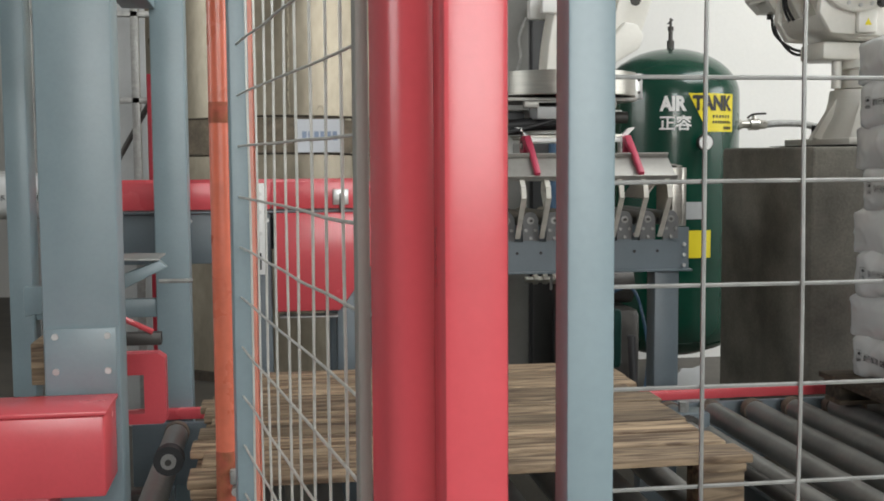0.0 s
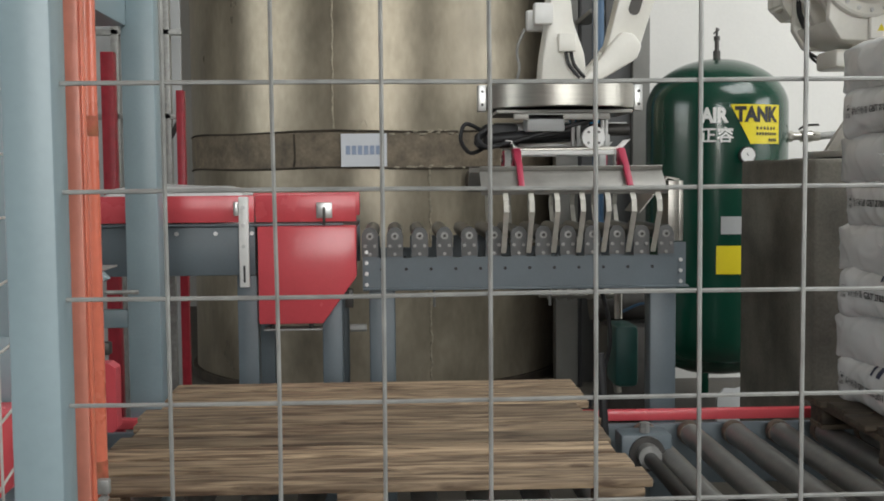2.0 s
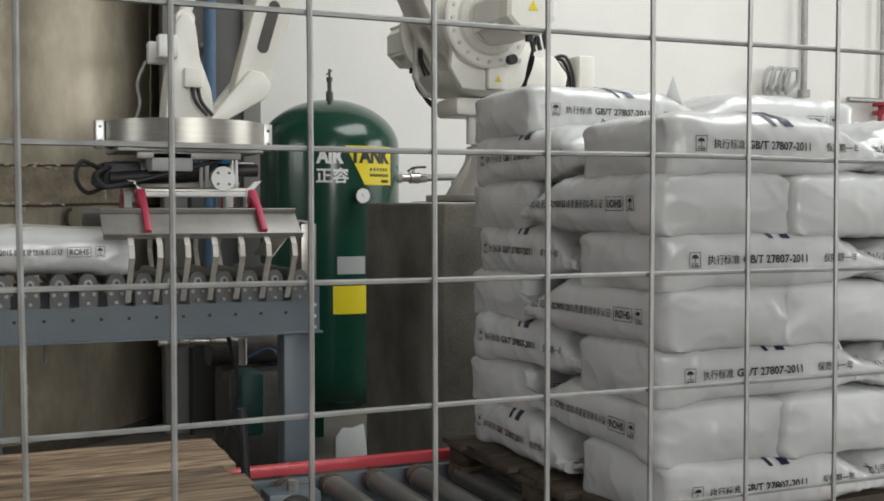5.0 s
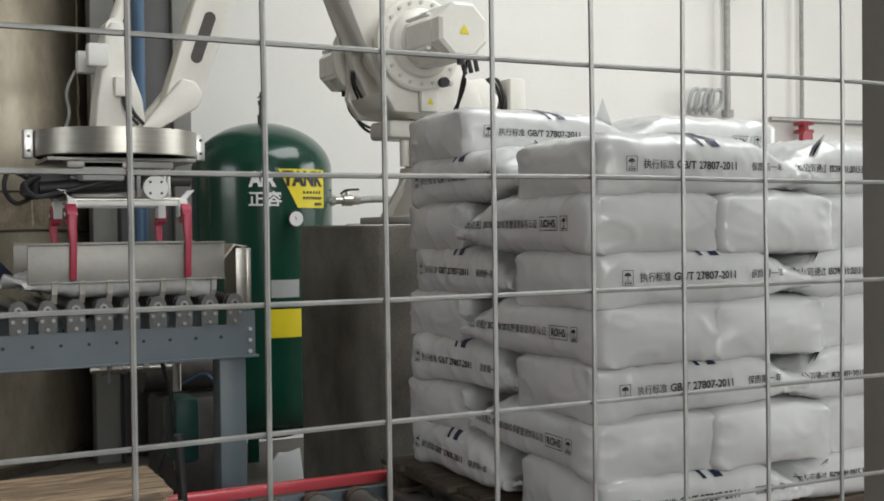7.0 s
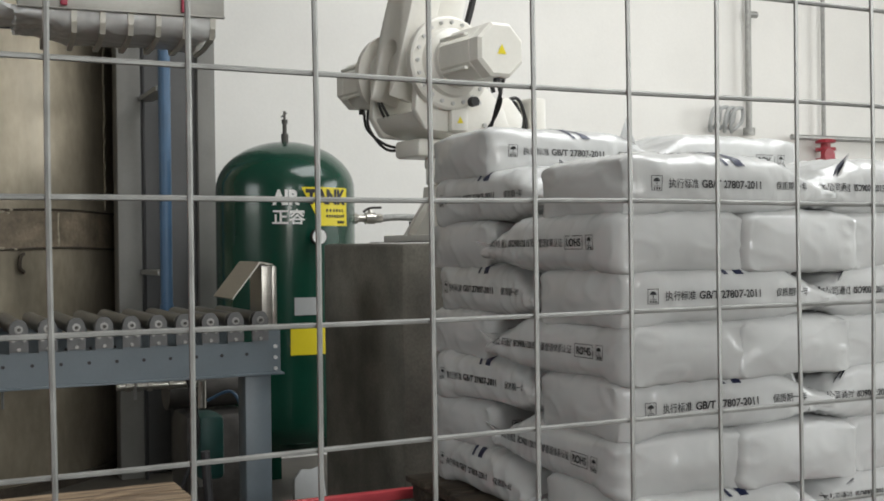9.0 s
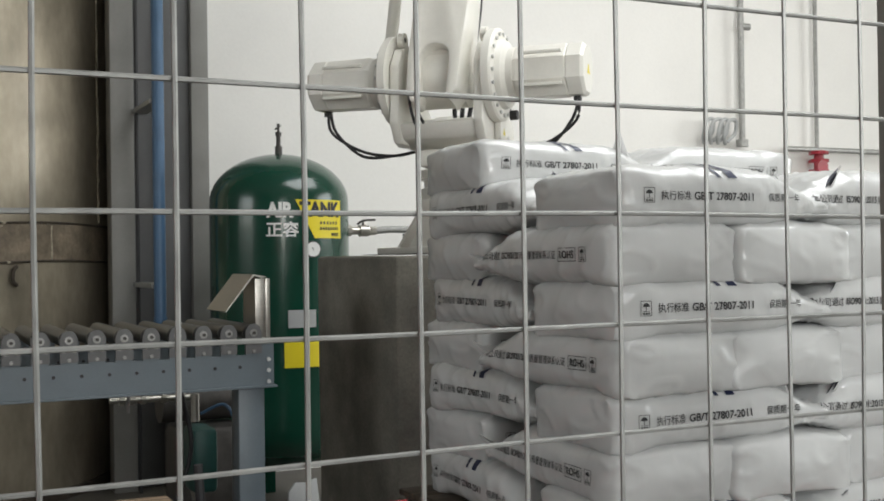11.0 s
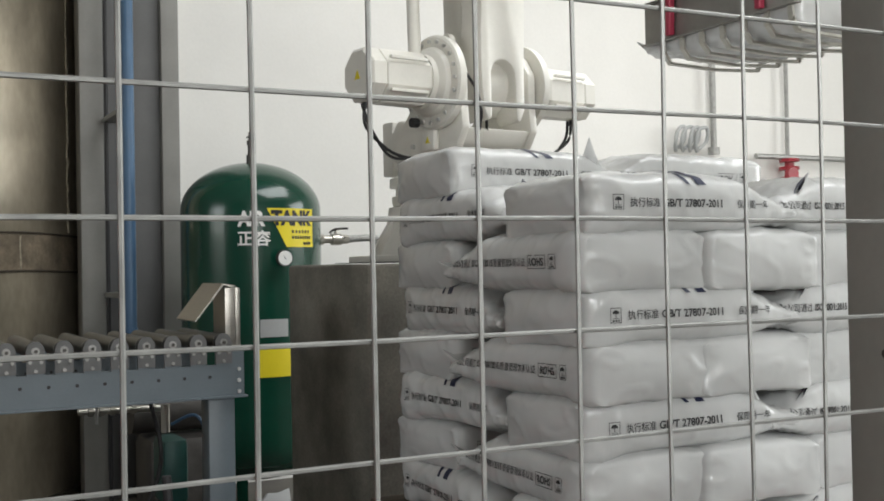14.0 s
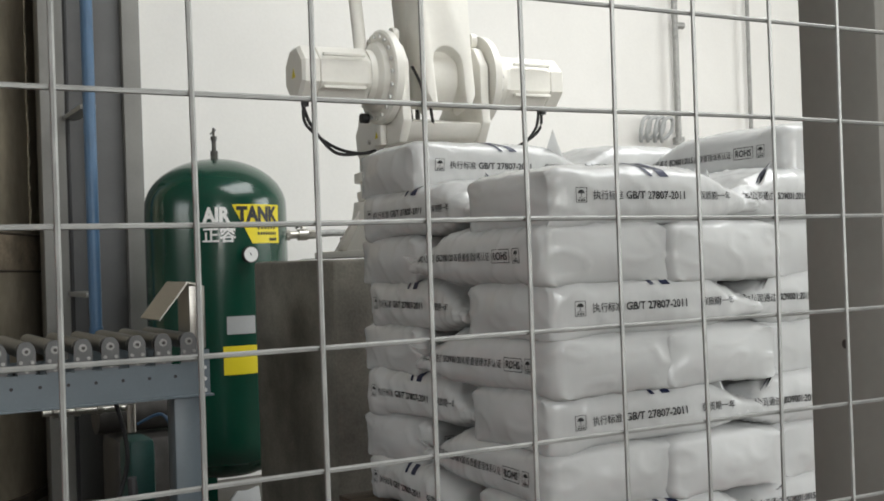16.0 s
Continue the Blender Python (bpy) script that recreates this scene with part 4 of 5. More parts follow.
def bag_model(seed):
    bm, tree, patch = bag_form(seed)
    b = new("filled_bag", mesh_of("filled_bag", bm, "bag", 1.25))
    tagged(b, "full white plastic film bag with black print, stacked on a pallet", "bag", "bags on the loaded pallet")
    for name, side, sign in SIDES:
        part(name, press_on(side, tree, sign), "ink", b, "black printed line" if name == "side_print" else "")
    part("tail_print", patch, "inkblue", b, "navy printed corner of the sewn tail")
    for bar in ((-0.06, 0.012), (-0.025, 0.028)):
        part("edge_bar", top_mark(tree, *bar), "inkblue", b, "navy slanting bar")
    return b


MODELS = [bag_model(s) for s in range(6)]


def bag_pose(x, y, layer, yaw):
    return pose(x + random.uniform(-0.018, 0.014), y + random.uniform(-0.014, 0.012), 0.722 + 0.0685 + 0.1347 * layer, random.uniform(-0.8, 0.8), random.uniform(-0.6, 0.6), yaw + random.uniform(-2.4, 2.4))


def layer_poses(layer):
    if layer % 2 == 0:
        spots = [(4.91, 1.69, 0), (5.52, 1.69, 180), (4.82, 2.25, -90), (5.20, 2.25, -90), (5.56, 2.25, 90)]
    else:
        spots = [(4.790, 1.805, 90), (5.145, 1.785, 90), (5.50, 1.81, 90), (4.955, 2.405, 0), (5.55, 2.405, 180)]
    return spots if layer < 7 else spots[3:]


used = set()
count = 0
for layer in range(8):
    for x, y, yaw in layer_poses(layer):
        k = (count * 5 + count // 6) % 6
        m = bag_pose(x, y, layer, yaw)
        if k not in used:
            used.add(k)
            MODELS[k].matrix_basis = m
        else:
            copy_thing(MODELS[k], m)
        count += 1
carried_bag = copy_thing(MODELS[1], pose(1.9, 3.5, 1.306, 0, 0, 180))
carried_bag.name = "travelling_bag"
tagged(carried_bag, "full white plastic bag carried from conveyor to stack", "bag")
del carried_bag["group"]


# ---- palletising robot ----
RX, RY, RZ = 5.288, 3.54, 1.475          # foot of the robot on its pedestal
J2R, J2Z, LINK1, LINK2 = 0.265, 0.705, 1.10, 1.30
PIN_R, PIN_Z = 0.237, 0.185             # wrist pin from the centre of the gripper ring


def arm_along(name, length, w0, w1, thick, material, parent, slot=True):
    """A cast arm along z with a rounded foot and head, and a slot through it."""
    pts = []
    for k in range(13):
        a = math.pi + math.pi * k / 12
        pts.append((w0 * math.cos(a), w0 * math.sin(a)))
    for k in range(13):
        a = math.pi * k / 12
        pts.append((w1 * math.cos(a), length + w1 * math.sin(a)))
    bm = prism(pts, thick, pose(0, -thick / 2, 0), 0.008)
    ob = part(name, bm, material, parent)
    if slot:
        for y in (-thick / 2 - 0.002, thick / 2 - 0.002):
            z0, z1 = length * 0.12, length * 0.12 + 0.16
            o = [(0.022 * math.cos(math.pi + math.pi * k / 8), z0 + 0.022 * math.sin(math.pi + math.pi * k / 8)) for k in range(9)]
            o += [(0.022 * math.cos(math.pi * k / 8), z1 + 0.022 * math.sin(math.pi * k / 8)) for k in range(9)]
            part("slot", prism(o, 0.004, pose(0, y, 0)), "darksteel", ob)
            for z in (z1 + 0.09, z1 + 0.14):
                part("bolt", rod((0.02, y, z), (0.02, y + 0.004, z), 0.008, 8), "darksteel", ob)
                part("bolt", rod((-0.02, y, z), (-0.02, y + 0.004, z), 0.008, 8), "darksteel", ob)
    return ob


def robot_build():
    r = thing("palletising_robot", "white four-axis palletising robot bolted to a concrete pedestal", "robot", pose(RX, RY, RZ))
    base = part("base", box(-0.31, 0.31, -0.28, 0.28, 0, 0.03, 0.006), "robot", r)
    bm = lathe([(0.29, 0.03), (0.275, 0.06), (0.24, 0.12), (0.225, 0.19), (0.22, 0.23), (0.01, 0.23)], 40)
    part("casting", bm, "robot", base)
    for a in (45, 135, 225, 315):
        part("anchor_bolt", rod((0.27 * math.cos(radians(a)) * 1.05, 0.25 * math.sin(radians(a)) * 1.2, 0.03), (0.27 * math.cos(radians(a)) * 1.05, 0.25 * math.sin(radians(a)) * 1.2, 0.09), 0.016, 8), "dark", base)
    for a in (-100, -140, 180):
        part("rib", prism([(0.20, 0.03), (0.33, 0.03), (0.22, 0.20)], 0.03, pose(0, 0, 0, 0, 0, a) @ pose(0, -0.015, 0)), "robot", base)
    part("connector_box", box(-0.06, 0.12, 0.2, 0.33, 0.05, 0.2, 0.01), "robot", base)

    tu = part("turret", lathe([(0.20, 0.235), (0.205, 0.25), (0.205, 0.275), (0.19, 0.28), (0.19, 0.31), (0.215, 0.315), (0.215, 0.35), (0.17, 0.37), (0.17, 0.42), (0.01, 0.42)], 48), "robot", r)
    part("body", prism([(-0.12, 0.42), (0.22, 0.42), (0.36, 0.46), (0.40, 0.52), (0.20, 0.55), (0.02, 0.58), (-0.07, 0.60), (-0.14, 0.52)], 0.34, pose(0, -0.17, 0), 0.018), "robot", tu)
    for s in (-1, 1):
        y = 0.155 if s > 0 else -0.195
        yoke = prism([(-0.06, 0.42), (0.36, 0.44), (0.41, 0.52), (0.40, 0.62), (0.40, 0.75), (0.35, 0.825), (0.265, 0.85), (0.18, 0.825), (0.13, 0.75), (0.06, 0.62), (-0.02, 0.54)], 0.04, pose(0, y, 0), 0.010)
        part("yoke", yoke, "robot", tu)
        o = J2R
        m = pose(o, s * 0.20, J2Z, -90 * s, 0, 0)
        part("flange", lathe([(0.185, 0.0), (0.185, 0.03), (0.176, 0.037), (0.138, 0.039), (0.13, 0.06), (0.105, 0.075), (0.105, 0.10), (0.01, 0.10)], 40, m), "robot", tu)
        for k in range(20):
            a = 2 * math.pi * k / 20
            p = Vector((o + 0.160 * math.cos(a), s * 0.236, J2Z + 0.160 * math.sin(a)))
            part("bolt", rod(p, p + Vector((0, s * 0.010, 0)), 0.008, 6), "alu", tu)
        mo = part("motor", lathe([(0.104, 0.10), (0.110, 0.115), (0.108, 0.305), (0.102, 0.31), (0.108, 0.315), (0.108, 0.368), (0.095, 0.380), (0.01, 0.380)], 8, m @ pose(0, 0, 0, 0, 0, 22.5)), "robot", tu, smooth=0.3)
        for dz in (-0.062, 0.062):
            part("fin", box(o - 0.108, o - 0.096, min(s * 0.33, s * 0.50), max(s * 0.33, s * 0.50), J2Z + dz - 0.006, J2Z + dz + 0.006, 0.002), "robot", mo)
            part("fin", box(o + 0.096, o + 0.114, min(s * 0.33, s * 0.50), max(s * 0.33, s * 0.50), J2Z + dz - 0.006, J2Z + dz + 0.006, 0.002), "robot", mo)
        part("warning_label", prism([(-0.020, -0.017), (0.020, -0.017), (0, 0.020)], 0.001, pose(o, s * 0.581, J2Z)), "yellow", mo)
        for q in (0.0, 0.02):
            part("cable", tube([(o - 0.02 - q, s * 0.535, J2Z - 0.10), (o - 0.03, s * (0.525 - q), J2Z - 0.19), (o - 0.06, s * 0.40, J2Z - 0.27 - q), (o - 0.10, s * 0.27, J2Z - 0.29), (o - 0.14, s * 0.18, J2Z - 0.27)], 0.0065), "dark", tu)
        part("gland", rod((o - 0.01, s * 0.535, J2Z - 0.122), (o - 0.01, s * 0.535, J2Z - 0.10), 0.016, 8), "dark", mo)
        part("plug", rod((o - 0.09, s * 0.24, J2Z - 0.15), (o - 0.09, s * 0.27, J2Z - 0.15), 0.02, 10), "dark", tu)
    for q in (-0.05, 0.0, 0.05):
        part("cable", tube([(-0.10, q, 0.64), (-0.05, q * 1.2, 0.78), (0.03, q, 0.72), (0.08, q * 0.6, 0.56)], 0.010), "dark", tu)

    # lugs, covers and cable clips on the turret
    for s_ in (-1, 1):
        y = s_ * 0.175
        part("eye", rod((0.30, y - 0.012, 0.865), (0.30, y + 0.012, 0.865), 0.032, 16), "robot", tu)
        part("eye_hole", rod((0.30, y - 0.0125, 0.868), (0.30, y + 0.0125, 0.868), 0.012, 12), "darksteel", tu)
        part("cover", box(0.18, 0.26, min(s_ * 0.196, s_ * 0.225), max(s_ * 0.196, s_ * 0.225), 0.44, 0.53, 0.008), "robot", tu)
        part("warning_label", prism([(0.205, 0.47), (0.235, 0.47), (0.22, 0.497)], 0.001, pose(0, s_ * 0.2255 - 0.0005, 0)), "yellow", tu)
        for z in (0.47, 0.56, 0.64):
            part("bolt", rod((0.08 + 0.3 * (z - 0.45), s_ * 0.194, z), (0.08 + 0.3 * (z - 0.45), s_ * 0.206, z), 0.010, 6), "alu", tu)
    for q in (-0.02, 0.02):
        part("cable", tube([(0.38, q - 0.07, 0.50), (0.41, q * 0.6 - 0.09, 0.58), (0.40, q * 0.5 - 0.10, 0.66), (0.34, q * 0.3 - 0.11, 0.74)], 0.006), "dark", tu)
    # front nose of the turret with its drain pipe
    part("nose", box(0.08, 0.34, -0.10, 0.10, 0.345, 0.419, 0.018), "robot", tu)
    part("drain_pipe", rod((0.24, 0.03, 0.235), (0.24, 0.03, 0.344), 0.020, 14), "robot", tu)
    # terminal box behind the turret with its looped cables
    part("terminal_box", box(-0.33, -0.25, -0.07, 0.07, 0.38, 0.62, 0.010), "robot", tu)
    part("bracket", box(-0.26, -0.10, -0.05, 0.05, 0.40, 0.425, 0.004), "robot", tu)
    for q in (-0.05, -0.02, 0.01, 0.04):
        part("cable", tube([(-0.10, q, 0.50), (-0.14, q, 0.585 + q * 0.3), (-0.20, q, 0.60 + q * 0.3), (-0.235, q, 0.54), (-0.245, q, 0.45)], 0.0075), "dark", tu)

    lower = arm_along("lower_arm", LINK1, 0.105, 0.10, 0.17, "robot", r, slot=False)
    # arched foot of the casting: two legs that join above the hub
    arch = [(-0.062, -0.15)] + [(-0.062 * math.cos(math.pi * k / 10), 0.02 + 0.062 * math.sin(math.pi * k / 10)) for k in range(11)] + [(0.062, -0.15), (0.080, -0.165), (0.108, -0.11), (0.112, 0.06), (0.125, 0.26), (0.13, 0.60), (0.105, 0.80), (-0.085, 0.80), (-0.125, 0.62), (-0.120, 0.42), (-0.098, 0.30), (-0.108, 0.18), (-0.112, 0.02), (-0.105, -0.11), (-0.080, -0.165)]
    part("foot", prism(arch, 0.13, pose(0.165, 0, 0, 0, 0, 90), 0.010), "robot", lower)
    part("hub", lathe([(0.12, -0.10), (0.12, 0.10), (0.01, 0.10)], 32, pose(0, 0, 0, 90, 0, 0)), "robot", lower)
    part("cable", tube([(-0.13, 0.05, 0.1), (-0.15, 0.06, 0.4), (-0.13, 0.05, 0.8), (-0.10, 0.04, 1.0)], 0.014), "dark", lower)
    rodb = part("link_rod", rod((0, 0, 0), (0, 0, LINK1), 0.026, 12), "robot", r)
    part("clevis", rod((0, -0.04, 0), (0, 0.04, 0), 0.045, 16), "robot", rodb)
    upper = arm_along("upper_arm", LINK2, 0.062, 0.10, 0.10, "robot", r)
    part("pivot", rod((0, -0.065, 0), (0, 0.065, 0), 0.05, 20), "robot", upper)
    head = part("wrist_head", prism([(-0.10, 0.048), (0.085, 0.048), (0.075, 0.16), (0.052, 0.30), (0.045, 0.40), (0.02, 0.44), (-0.01, 0.44), (-0.03, 0.40), (-0.045, 0.28), (-0.085, 0.17)], 0.13, pose(0, -0.065, 0), 0.012), "robot", r)
    lev = prism([(-0.06, 0.05), (-0.10, 0.10), (-PIN_R + 0.02, PIN_Z + 0.058), (-PIN_R - 0.03, PIN_Z + 0.05), (-PIN_R - 0.06, PIN_Z + 0.005), (-PIN_R - 0.04, PIN_Z - 0.045), (-0.12, 0.05)], 0.05, pose(0, -0.115, 0), 0.010)
    part("lever", lev, "robot", head)
    lev = prism([(-0.06, 0.05), (-0.10, 0.10), (-PIN_R + 0.02, PIN_Z + 0.058), (-PIN_R - 0.03, PIN_Z + 0.05), (-PIN_R - 0.06, PIN_Z + 0.005), (-PIN_R - 0.04, PIN_Z - 0.045), (-0.12, 0.05)], 0.05, pose(0, 0.065, 0), 0.010)
    part("lever", lev, "robot", head)
    part("sensor_box", box(0.045, 0.115, 0.07, 0.12, 0.27, 0.35, 0.006), "white", head)
    part("junction_box", box(-0.045, 0.02, 0.066, 0.10, 0.17, 0.24, 0.006), "robot", head)
    part("sensor_box", box(0.045, 0.115, -0.12, -0.07, 0.27, 0.35, 0.006), "white", head)
    part("junction_box", box(-0.045, 0.02, -0.10, -0.066, 0.17, 0.24, 0.006), "robot", head)
    for q in (0.0, 0.02):
        for y in (-0.085, 0.085):
            part("cable", tube([(-0.01 - q, y, 0.17), (-0.02 - q, y * 1.1, 0.12), (-0.06 - q, y * 1.2, 0.07)], 0.007), "dark", head)
    part("hose", tube([(0.12, -0.1, 0.28), (0.15, -0.11, 0.20), (0.14, -0.12, 0.12), (0.17, -0.12, 0.03)], 0.006), "galv", head)
    rod2 = part("link_rod", rod((0, 0, 0), (0, 0, LINK2), 0.024, 12), "robot", r)
    part("clevis", rod((0, -0.05, 0), (0, 0.05, 0), 0.035, 16), "robot", rod2)
    return dict(turret=tu, lower=lower, upper=upper, head=head, rod1=rodb, rod2=rod2)


ROBOT = robot_build()


# ---- bag gripper ----
def gripper_build():
    g = thing("bag_gripper", "stainless bag gripper with red clamp arms and steel fingers", "gripper")
    ring = part("ring", lathe([(0.280, -0.046), (0.285, -0.042), (0.285, 0.046), (0.0101, 0.048), (0.01, 0.0461), (0.275, 0.041), (0.275, -0.046)], 64), "steel", g, "curved stainless guard ring")
    for s in (-1, 1):
        part("ear", box(s * 0.303 - 0.016, s * 0.303 + 0.016, -0.03, 0.03, -0.05, 0.05, 0.003), "alu", ring)
        part("bolt", rod((s * 0.303, -0.036, 0.025), (s * 0.303, -0.03, 0.025), 0.006, 6), "darksteel", ring)
        part("bolt", rod((s * 0.303, -0.036, -0.025), (s * 0.303, -0.03, -0.025), 0.006, 6), "darksteel", ring)
    part("ring_floor", lathe([(0.274, -0.0450), (0.274, -0.0405), (0.01, -0.0405), (0.009, -0.0450)], 48), "jaw", g)
    part("top_plate", box(-0.26, 0.25, -0.17, 0.17, -0.066, -0.052, 0.003), "jaw", g)
    part("valve_box", box(-0.15, -0.01, -0.20, -0.06, -0.135, -0.067, 0.006), "label", g, "grey valve box")
    part("cylinder", rod((-0.28, -0.10, -0.16), (0.06, -0.10, -0.13), 0.022, 14), "dark", g)
    part("cylinder", rod((-0.05, 0.05, -0.12), (0.28, 0.05, -0.12), 0.024, 14), "darksteel", g)
    part("motor", box(-0.30, -0.17, -0.08, 0.08, -0.19, -0.10, 0.012), "dark", g)
    part("slide", box(-0.16, 0.20, 0.01, 0.07, -0.19, -0.14, 0.004), "alu", g)
    part("control_box", box(0.06, 0.20, 0.05, 0.15, -0.16, -0.067, 0.006), "bluebox", g, "bright blue valve island")
    fl = part("flange_disc", rod((0.10, -0.19, -0.158), (0.10, -0.165, -0.158), 0.043, 28), "white", g, "white round flange")
    for a in range(4):
        p = Vector((0.10 + 0.028 * math.cos(radians(45 + 90 * a)), -0.192, -0.158 + 0.028 * math.sin(radians(45 + 90 * a))))
        part("bolt", rod(p, p + Vector((0, 0.004, 0)), 0.005, 6), "darksteel", fl)
    for x in (0.03, 0.05, 0.14, 0.155):
        part("pillar", rod((x, -0.14, -0.22), (x, -0.14, -0.066), 0.008, 8), "alu", g)
    for y in (-0.17, 0.17):
        part("shaft", rod((-0.19, y, -0.20), (0.21, y, -0.20), 0.009, 10), "steel", g)
        part("cross_bar", box(-0.18, 0.20, y - 0.012 if y < 0 else y + 0.0, y + 0.0 if y < 0 else y + 0.012, -0.222, -0.205, 0.002), "white", g)
        for x in (-0.185, 0.195):
            part("end_block", box(x - 0.015, x + 0.015, y - 0.026, y + 0.026, -0.262, -0.20, 0.003), "white", g)
            part("wing", prism([(x - 0.012, -0.20), (x + 0.012, -0.20), (x + (0.045 if x > 0 else -0.045), -0.165), (x + (0.02 if x > 0 else -0.02), -0.168)], 0.02, pose(0, y - 0.01, 0)), "white", g)
    for k in range(5):
        y = -0.19 + 0.035 * k
        part("hose", tube([(-0.28, y * 0.6, -0.12), (-0.33, y * 0.8, -0.15 - 0.01 * (k % 3)), (-0.30, y, -0.19), (-0.20, y * 0.9, -0.17), (-0.05 + 0.03 * k, y * 0.9, -0.13 - 0.006 * k), (0.10, y * 0.8, -0.09)], 0.0085), "dark", g)
    part("profile_rail", box(-0.24, 0.30, 0.172, 0.21, -0.13, -0.085, 0.003), "alu", g, "bright aluminium profile")
    part("profile_rail", box(-0.20, 0.16, -0.20, -0.172, -0.092, -0.068, 0.003), "jaw", g)
    part("hose_loop", tube([(-0.30, -0.05, -0.13), (-0.37, -0.08, -0.10), (-0.39, -0.08, -0.16), (-0.35, -0.06, -0.21), (-0.28, -0.05, -0.18)], 0.008), "dark", g)
    jaws = []
    for s in (-1, 1):
        # jaw about its hinge line; the hinge is the origin, s is the outer side
        j = part("jaw", box(-0.335, 0.335, min(s * 0.036, s * 0.044), max(s * 0.036, s * 0.044), -0.235, -0.105, 0.002), "jaw", g, "hinged stainless clamp plate with fingers")
        part("plate_lip", box(-0.335, 0.335, min(s * 0.036, s * 0.062), max(s * 0.036, s * 0.062), -0.1045, -0.1005, 0.001), "jaw", j)
        part("plate_lip", box(-0.335, 0.335, min(s * 0.045, s * 0.060), max(s * 0.045, s * 0.060), -0.235, -0.230, 0.001), "jaw", j)
        for x in (-0.19, 0.20):
            o = [(0.012, 0.0), (-0.014, 0.0), (-0.016, -0.05), (-0.010, -0.10), (-0.013, -0.225), (0.009, -0.225), (0.012, -0.10), (0.012, -0.05)]
            bm = prism([(a, b) for a, b in o], 0.022, None, 0.004)
            bmesh.ops.transform(bm, matrix=pose(x, s * 0.0475 if s > 0 else -0.0695, 0), verts=bm.verts)
            arm = part("clamp_arm", bm, "pink", j, "red clamp arm")
            part("hub", rod((x - 0.016, s * 0.02, 0), (x + 0.016, s * 0.02, 0), 0.036, 24), "pink", arm)
            part("hub_cap", rod((x - 0.018, s * 0.02, 0), (x + 0.018, s * 0.02, 0), 0.019, 16), "darksteel", arm)
            part("hub_nut", rod((x - 0.021, s * 0.02, 0), (x + 0.021, s * 0.02, 0), 0.009, 6), "alu", arm)
        for k in range(7):
            x = -0.25 + 0.0911 * k
            pts = [(x, s * 0.040, -0.230), (x, s * 0.036, -0.270), (x, s * 0.012, -0.300), (x, s * -0.08, -0.304), (x, s * -0.17, -0.308)]
            bm = bmesh.new()
            for p, q in zip(pts, pts[1:]):
                d = Vector(q) - Vector(p)
                m = Matrix.Translation((Vector(p) + Vector(q)) / 2) @ d.to_track_quat("Y", "Z").to_matrix().to_4x4()
                add_box(bm, -0.009, 0.009, -d.length / 2 - 0.003, d.length / 2 + 0.003, -0.004, 0.004, 0.0, m)
            part("finger", bm, "finger", j, smooth=0)
        jaws.append((s, j))
    return g, jaws


GRIPPER, JAWS = gripper_build()


# ---- what moves ----
# seconds, gripper ring centre x y z, turn, jaw opening
GRIP = [
    (0.0, 3.892, 3.50, 1.713, 0, 52), (6.3, 3.892, 3.50, 1.713, 0, 52), (6.75, 3.892, 3.50, 1.762, 0, 0), (6.95, 3.892, 3.50, 1.766, 0, 0),
    (7.3, 3.885, 3.50, 1.79, 0, 0), (7.5, 3.88, 3.50, 1.905, 0, 0), (8.0, 3.85, 3.47, 2.21, 0, 0), (8.5, 3.80, 3.42, 2.49, -1, 0), (8.7, 3.78, 3.40, 2.59, -2, 0),
    (9.4, 3.810, 3.313, 2.90, -10, 0), (10.2, 3.924, 2.963, 2.98, -28, 0), (10.8, 4.133, 2.602, 2.98, -42, 0), (11.0, 4.218, 2.502, 2.98, -46, 0), (12.0, 4.634, 2.188, 2.96, -64, 0),
    (12.5, 5.029, 2.053, 2.96, -72, 0), (13.0, 5.262, 1.996, 2.94, -82, 0), (13.4, 5.413, 1.928, 2.88, -88, 0), (13.8, 5.55, 1.90, 2.74, -90, 0), (14.0, 5.57, 1.88, 2.635, -90, 0),
    (14.2, 5.58, 1.87, 2.535, -90, 0), (14.4, 5.58, 1.865, 2.43, -90, 0), (14.6, 5.58, 1.865, 2.39, -90, 0), (14.9, 5.58, 1.865, 2.385, -90, 0), (15.0, 5.58, 1.865, 2.385, -90, 38),
    (15.1, 5.585, 1.865, 2.385, -90, 50), (15.2, 5.60, 1.865, 2.41, -90, 52), (15.3, 5.61, 1.87, 2.475, -90, 52), (15.4, 5.61, 1.87, 2.60, -90, 52), (15.5, 5.60, 1.88, 2.74, -90, 52),
    (15.6, 5.56, 1.89, 2.87, -90, 52), (16.0, 5.24, 1.94, 3.12, -90, 52),
]
# seconds and leading end of the bag on the conveyors
BAG_LEAD = [(0.0, 2.12), (1.5, 2.60), (2.0, 2.72), (2.5, 2.90), (3.0, 3.06), (3.5, 3.21), (4.0, 3.365), (4.5, 3.53), (5.0, 3.706), (5.2, 3.772), (5.9, 4.01), (6.5, 4.215)]


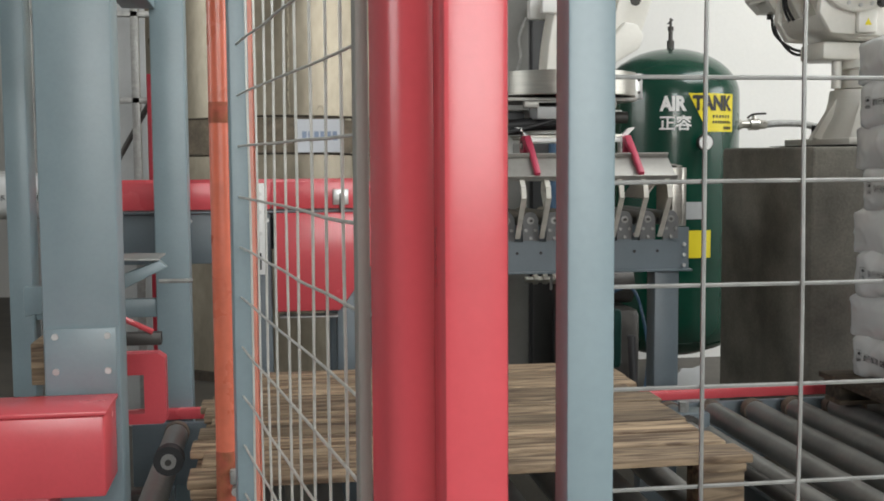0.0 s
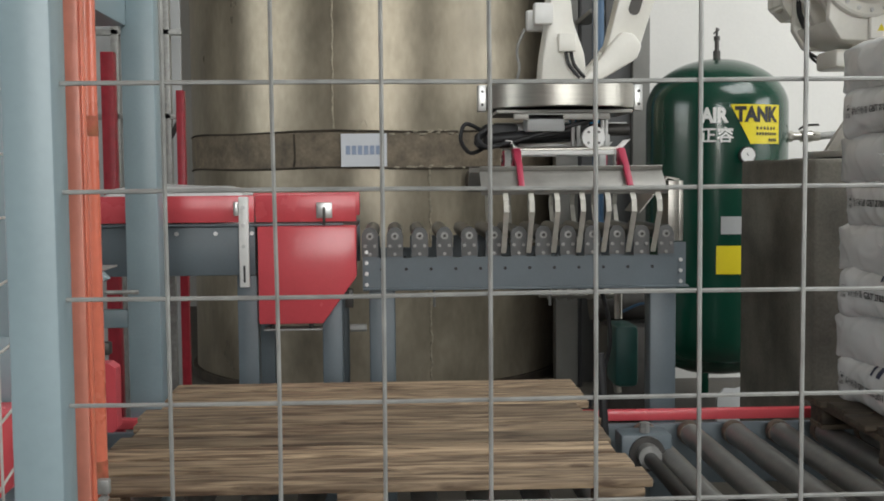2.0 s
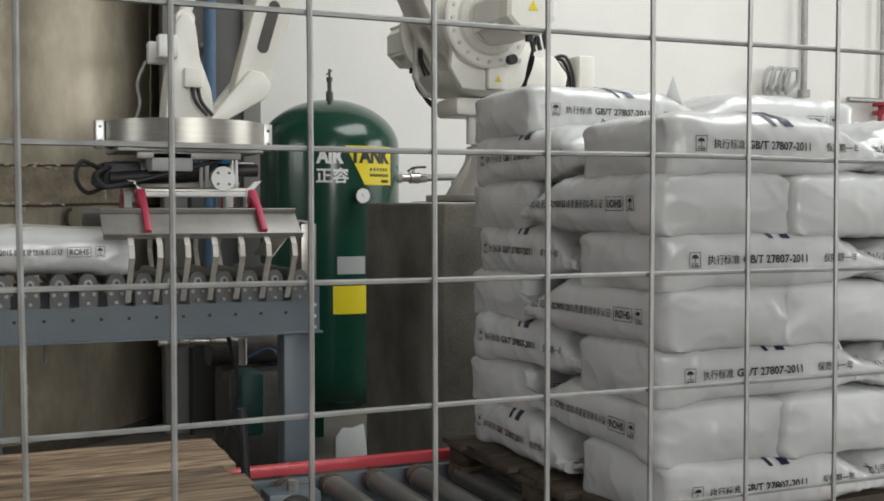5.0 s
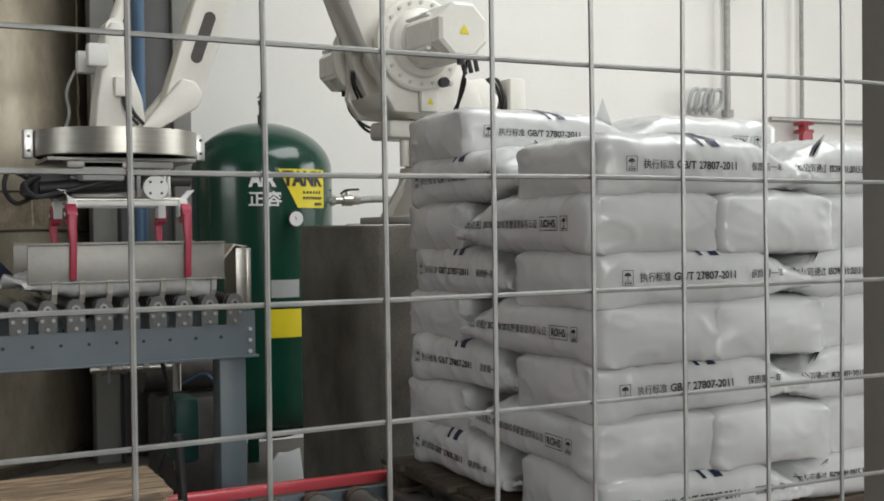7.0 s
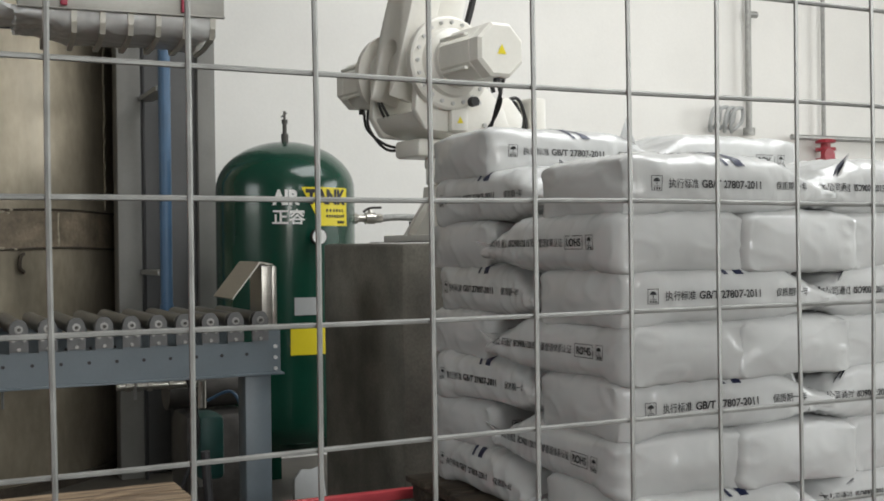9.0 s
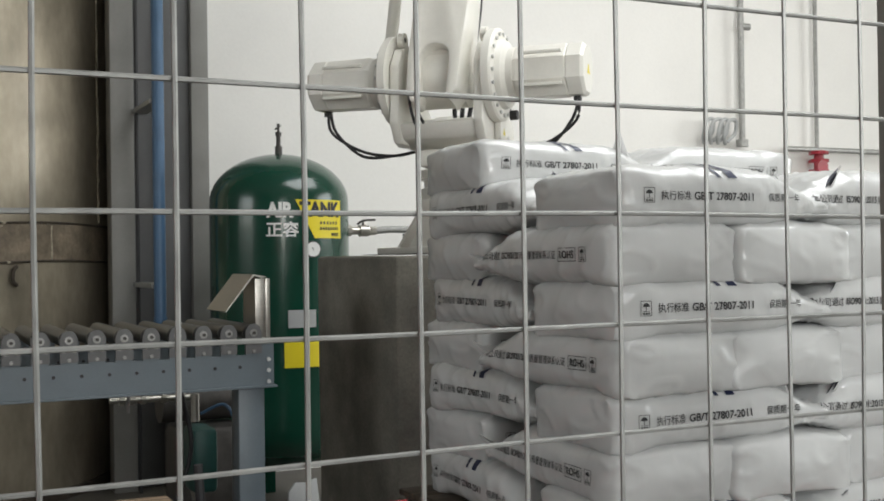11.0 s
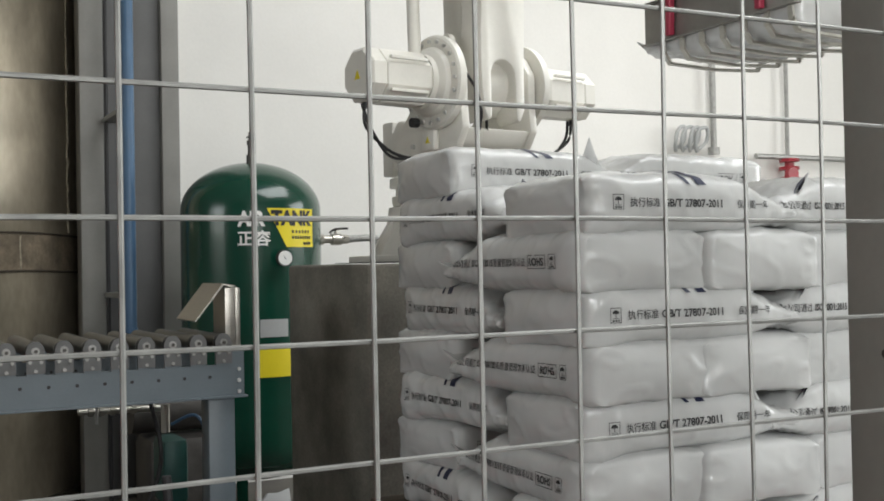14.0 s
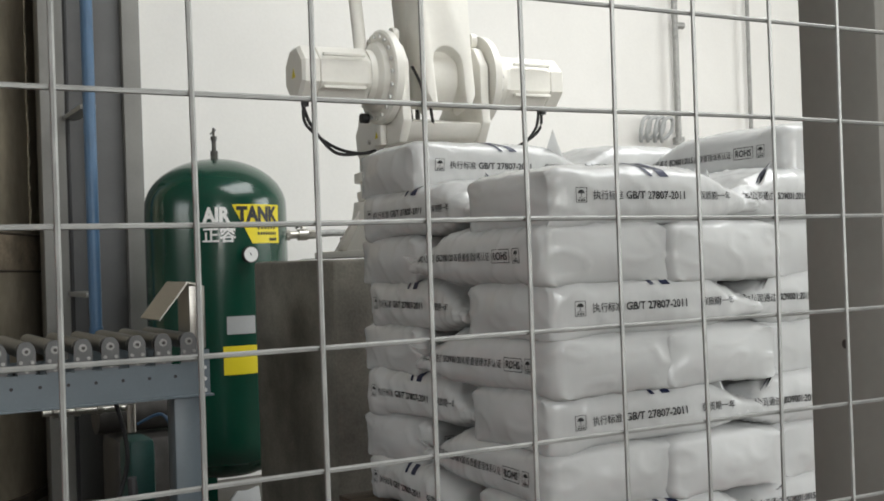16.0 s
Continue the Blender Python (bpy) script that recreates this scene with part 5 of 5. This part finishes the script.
def at_time(table, t):
    """Values between the rows of a table, eased."""
    if t <= table[0][0]:
        return table[0][1:]
    for i in range(len(table) - 1):
        a, b = table[i], table[i + 1]
        if t <= b[0]:
            h = b[0] - a[0]
            u = (t - a[0]) / h
            pa, pb = table[max(i - 1, 0)], table[min(i + 2, len(table) - 1)]
            out = []
            for k in range(1, len(a)):
                d0 = (b[k] - pa[k]) / max(b[0] - pa[0], 1e-6) if i else 0.0
                d1 = (pb[k] - a[k]) / max(pb[0] - a[0], 1e-6)
                step = b[k] - a[k]
                if step == 0:
                    d0 = d1 = 0.0
                else:
                    lim = 3 * abs(step) / h
                    d0 = max(-lim, min(lim, d0)) if d0 * step > 0 else 0.0
                    d1 = max(-lim, min(lim, d1)) if d1 * step > 0 else 0.0
                out.append((2 * u ** 3 - 3 * u ** 2 + 1) * a[k] + (u ** 3 - 2 * u ** 2 + u) * h * d0 + (3 * u ** 2 - 2 * u ** 3) * b[k] + (u ** 3 - u ** 2) * h * d1)
            return tuple(out)
    return table[-1][1:]


def robot_pose(x, y, z):
    """Joint poses in the robot's space for the ring centre at x, y, z."""
    dx, dy = x - RX, y - RY
    th = math.degrees(math.atan2(dy, dx)) % 360
    turn = pose(0, 0, 0, 0, 0, th)
    px, pz = math.hypot(dx, dy) - PIN_R, z - RZ + PIN_Z
    vx, vz = px - J2R, pz - J2Z
    d = min(math.hypot(vx, vz), LINK1 + LINK2 - 0.01)
    a = math.atan2(vz, vx)
    c = math.acos((LINK1 ** 2 + d * d - LINK2 ** 2) / (2 * LINK1 * d))
    ex, ez = J2R + LINK1 * math.cos(a + c), J2Z + LINK1 * math.sin(a + c)
    lean1 = math.degrees(math.atan2(ex - J2R, ez - J2Z))
    lean2 = math.degrees(math.atan2(ex - px, ez - pz))
    return dict(
        turret=turn,
        lower=turn @ pose(J2R, 0, J2Z, 0, lean1, 0),
        upper=turn @ pose(px, 0, pz, 0, lean2, 0),
        head=turn @ pose(px + PIN_R, 0, z - RZ),
        rod1=turn @ pose(J2R - 0.05, -0.275, J2Z + 0.06, 0, lean1, 0),
        rod2=turn @ pose(px + PIN_R + 0.005, 0, z - RZ + 0.42, 0, lean2, 0),
    )


def motions():
    times = sorted({round(0.2 * k, 3) for k in range(81)} | {row[0] for row in GRIP} | {15.05})
    tracks = {k: [] for k in ROBOT}
    grip, bag, jaw = [], [], {s: [] for s, _ in JAWS}
    for t in times:
        x, y, z, turn, opening = at_time(GRIP, t)
        for k, m in robot_pose(x, y, z).items():
            tracks[k].append((t, m))
        grip.append((t, pose(x, y, z, 0, 0, turn)))
        for s in jaw:
            jaw[s].append((t, pose(0, s * 0.17, -0.25, s * opening, 0, 0)))
        if t <= 6.6:
            lead = at_time(BAG_LEAD, t)[0]
            bag.append((t, pose(lead - BL / 2, 3.5, 1.302, 0, 0, 180)))
        elif t <= 14.9:
            bag.append((t, pose(x, y, z - 0.465 if t > 6.75 else 1.299, 0, 0, 180 + turn)))
        elif t < 15.1:
            u = (t - 14.9) / 0.2
            bag.append((t, pose(5.58 + 0.08 * u, 1.865, 1.92 - 0.185 * u, 0, 0, 90)))
        else:
            bag.append((t, pose(5.66, 1.865, 1.735, 0, 0, 90)))
    for k, ob in ROBOT.items():
        walk(ob, tracks[k])
    walk(GRIPPER, grip)
    for s, ob in JAWS:
        walk(ob, jaw[s])
    walk(carried_bag, bag)


motions()
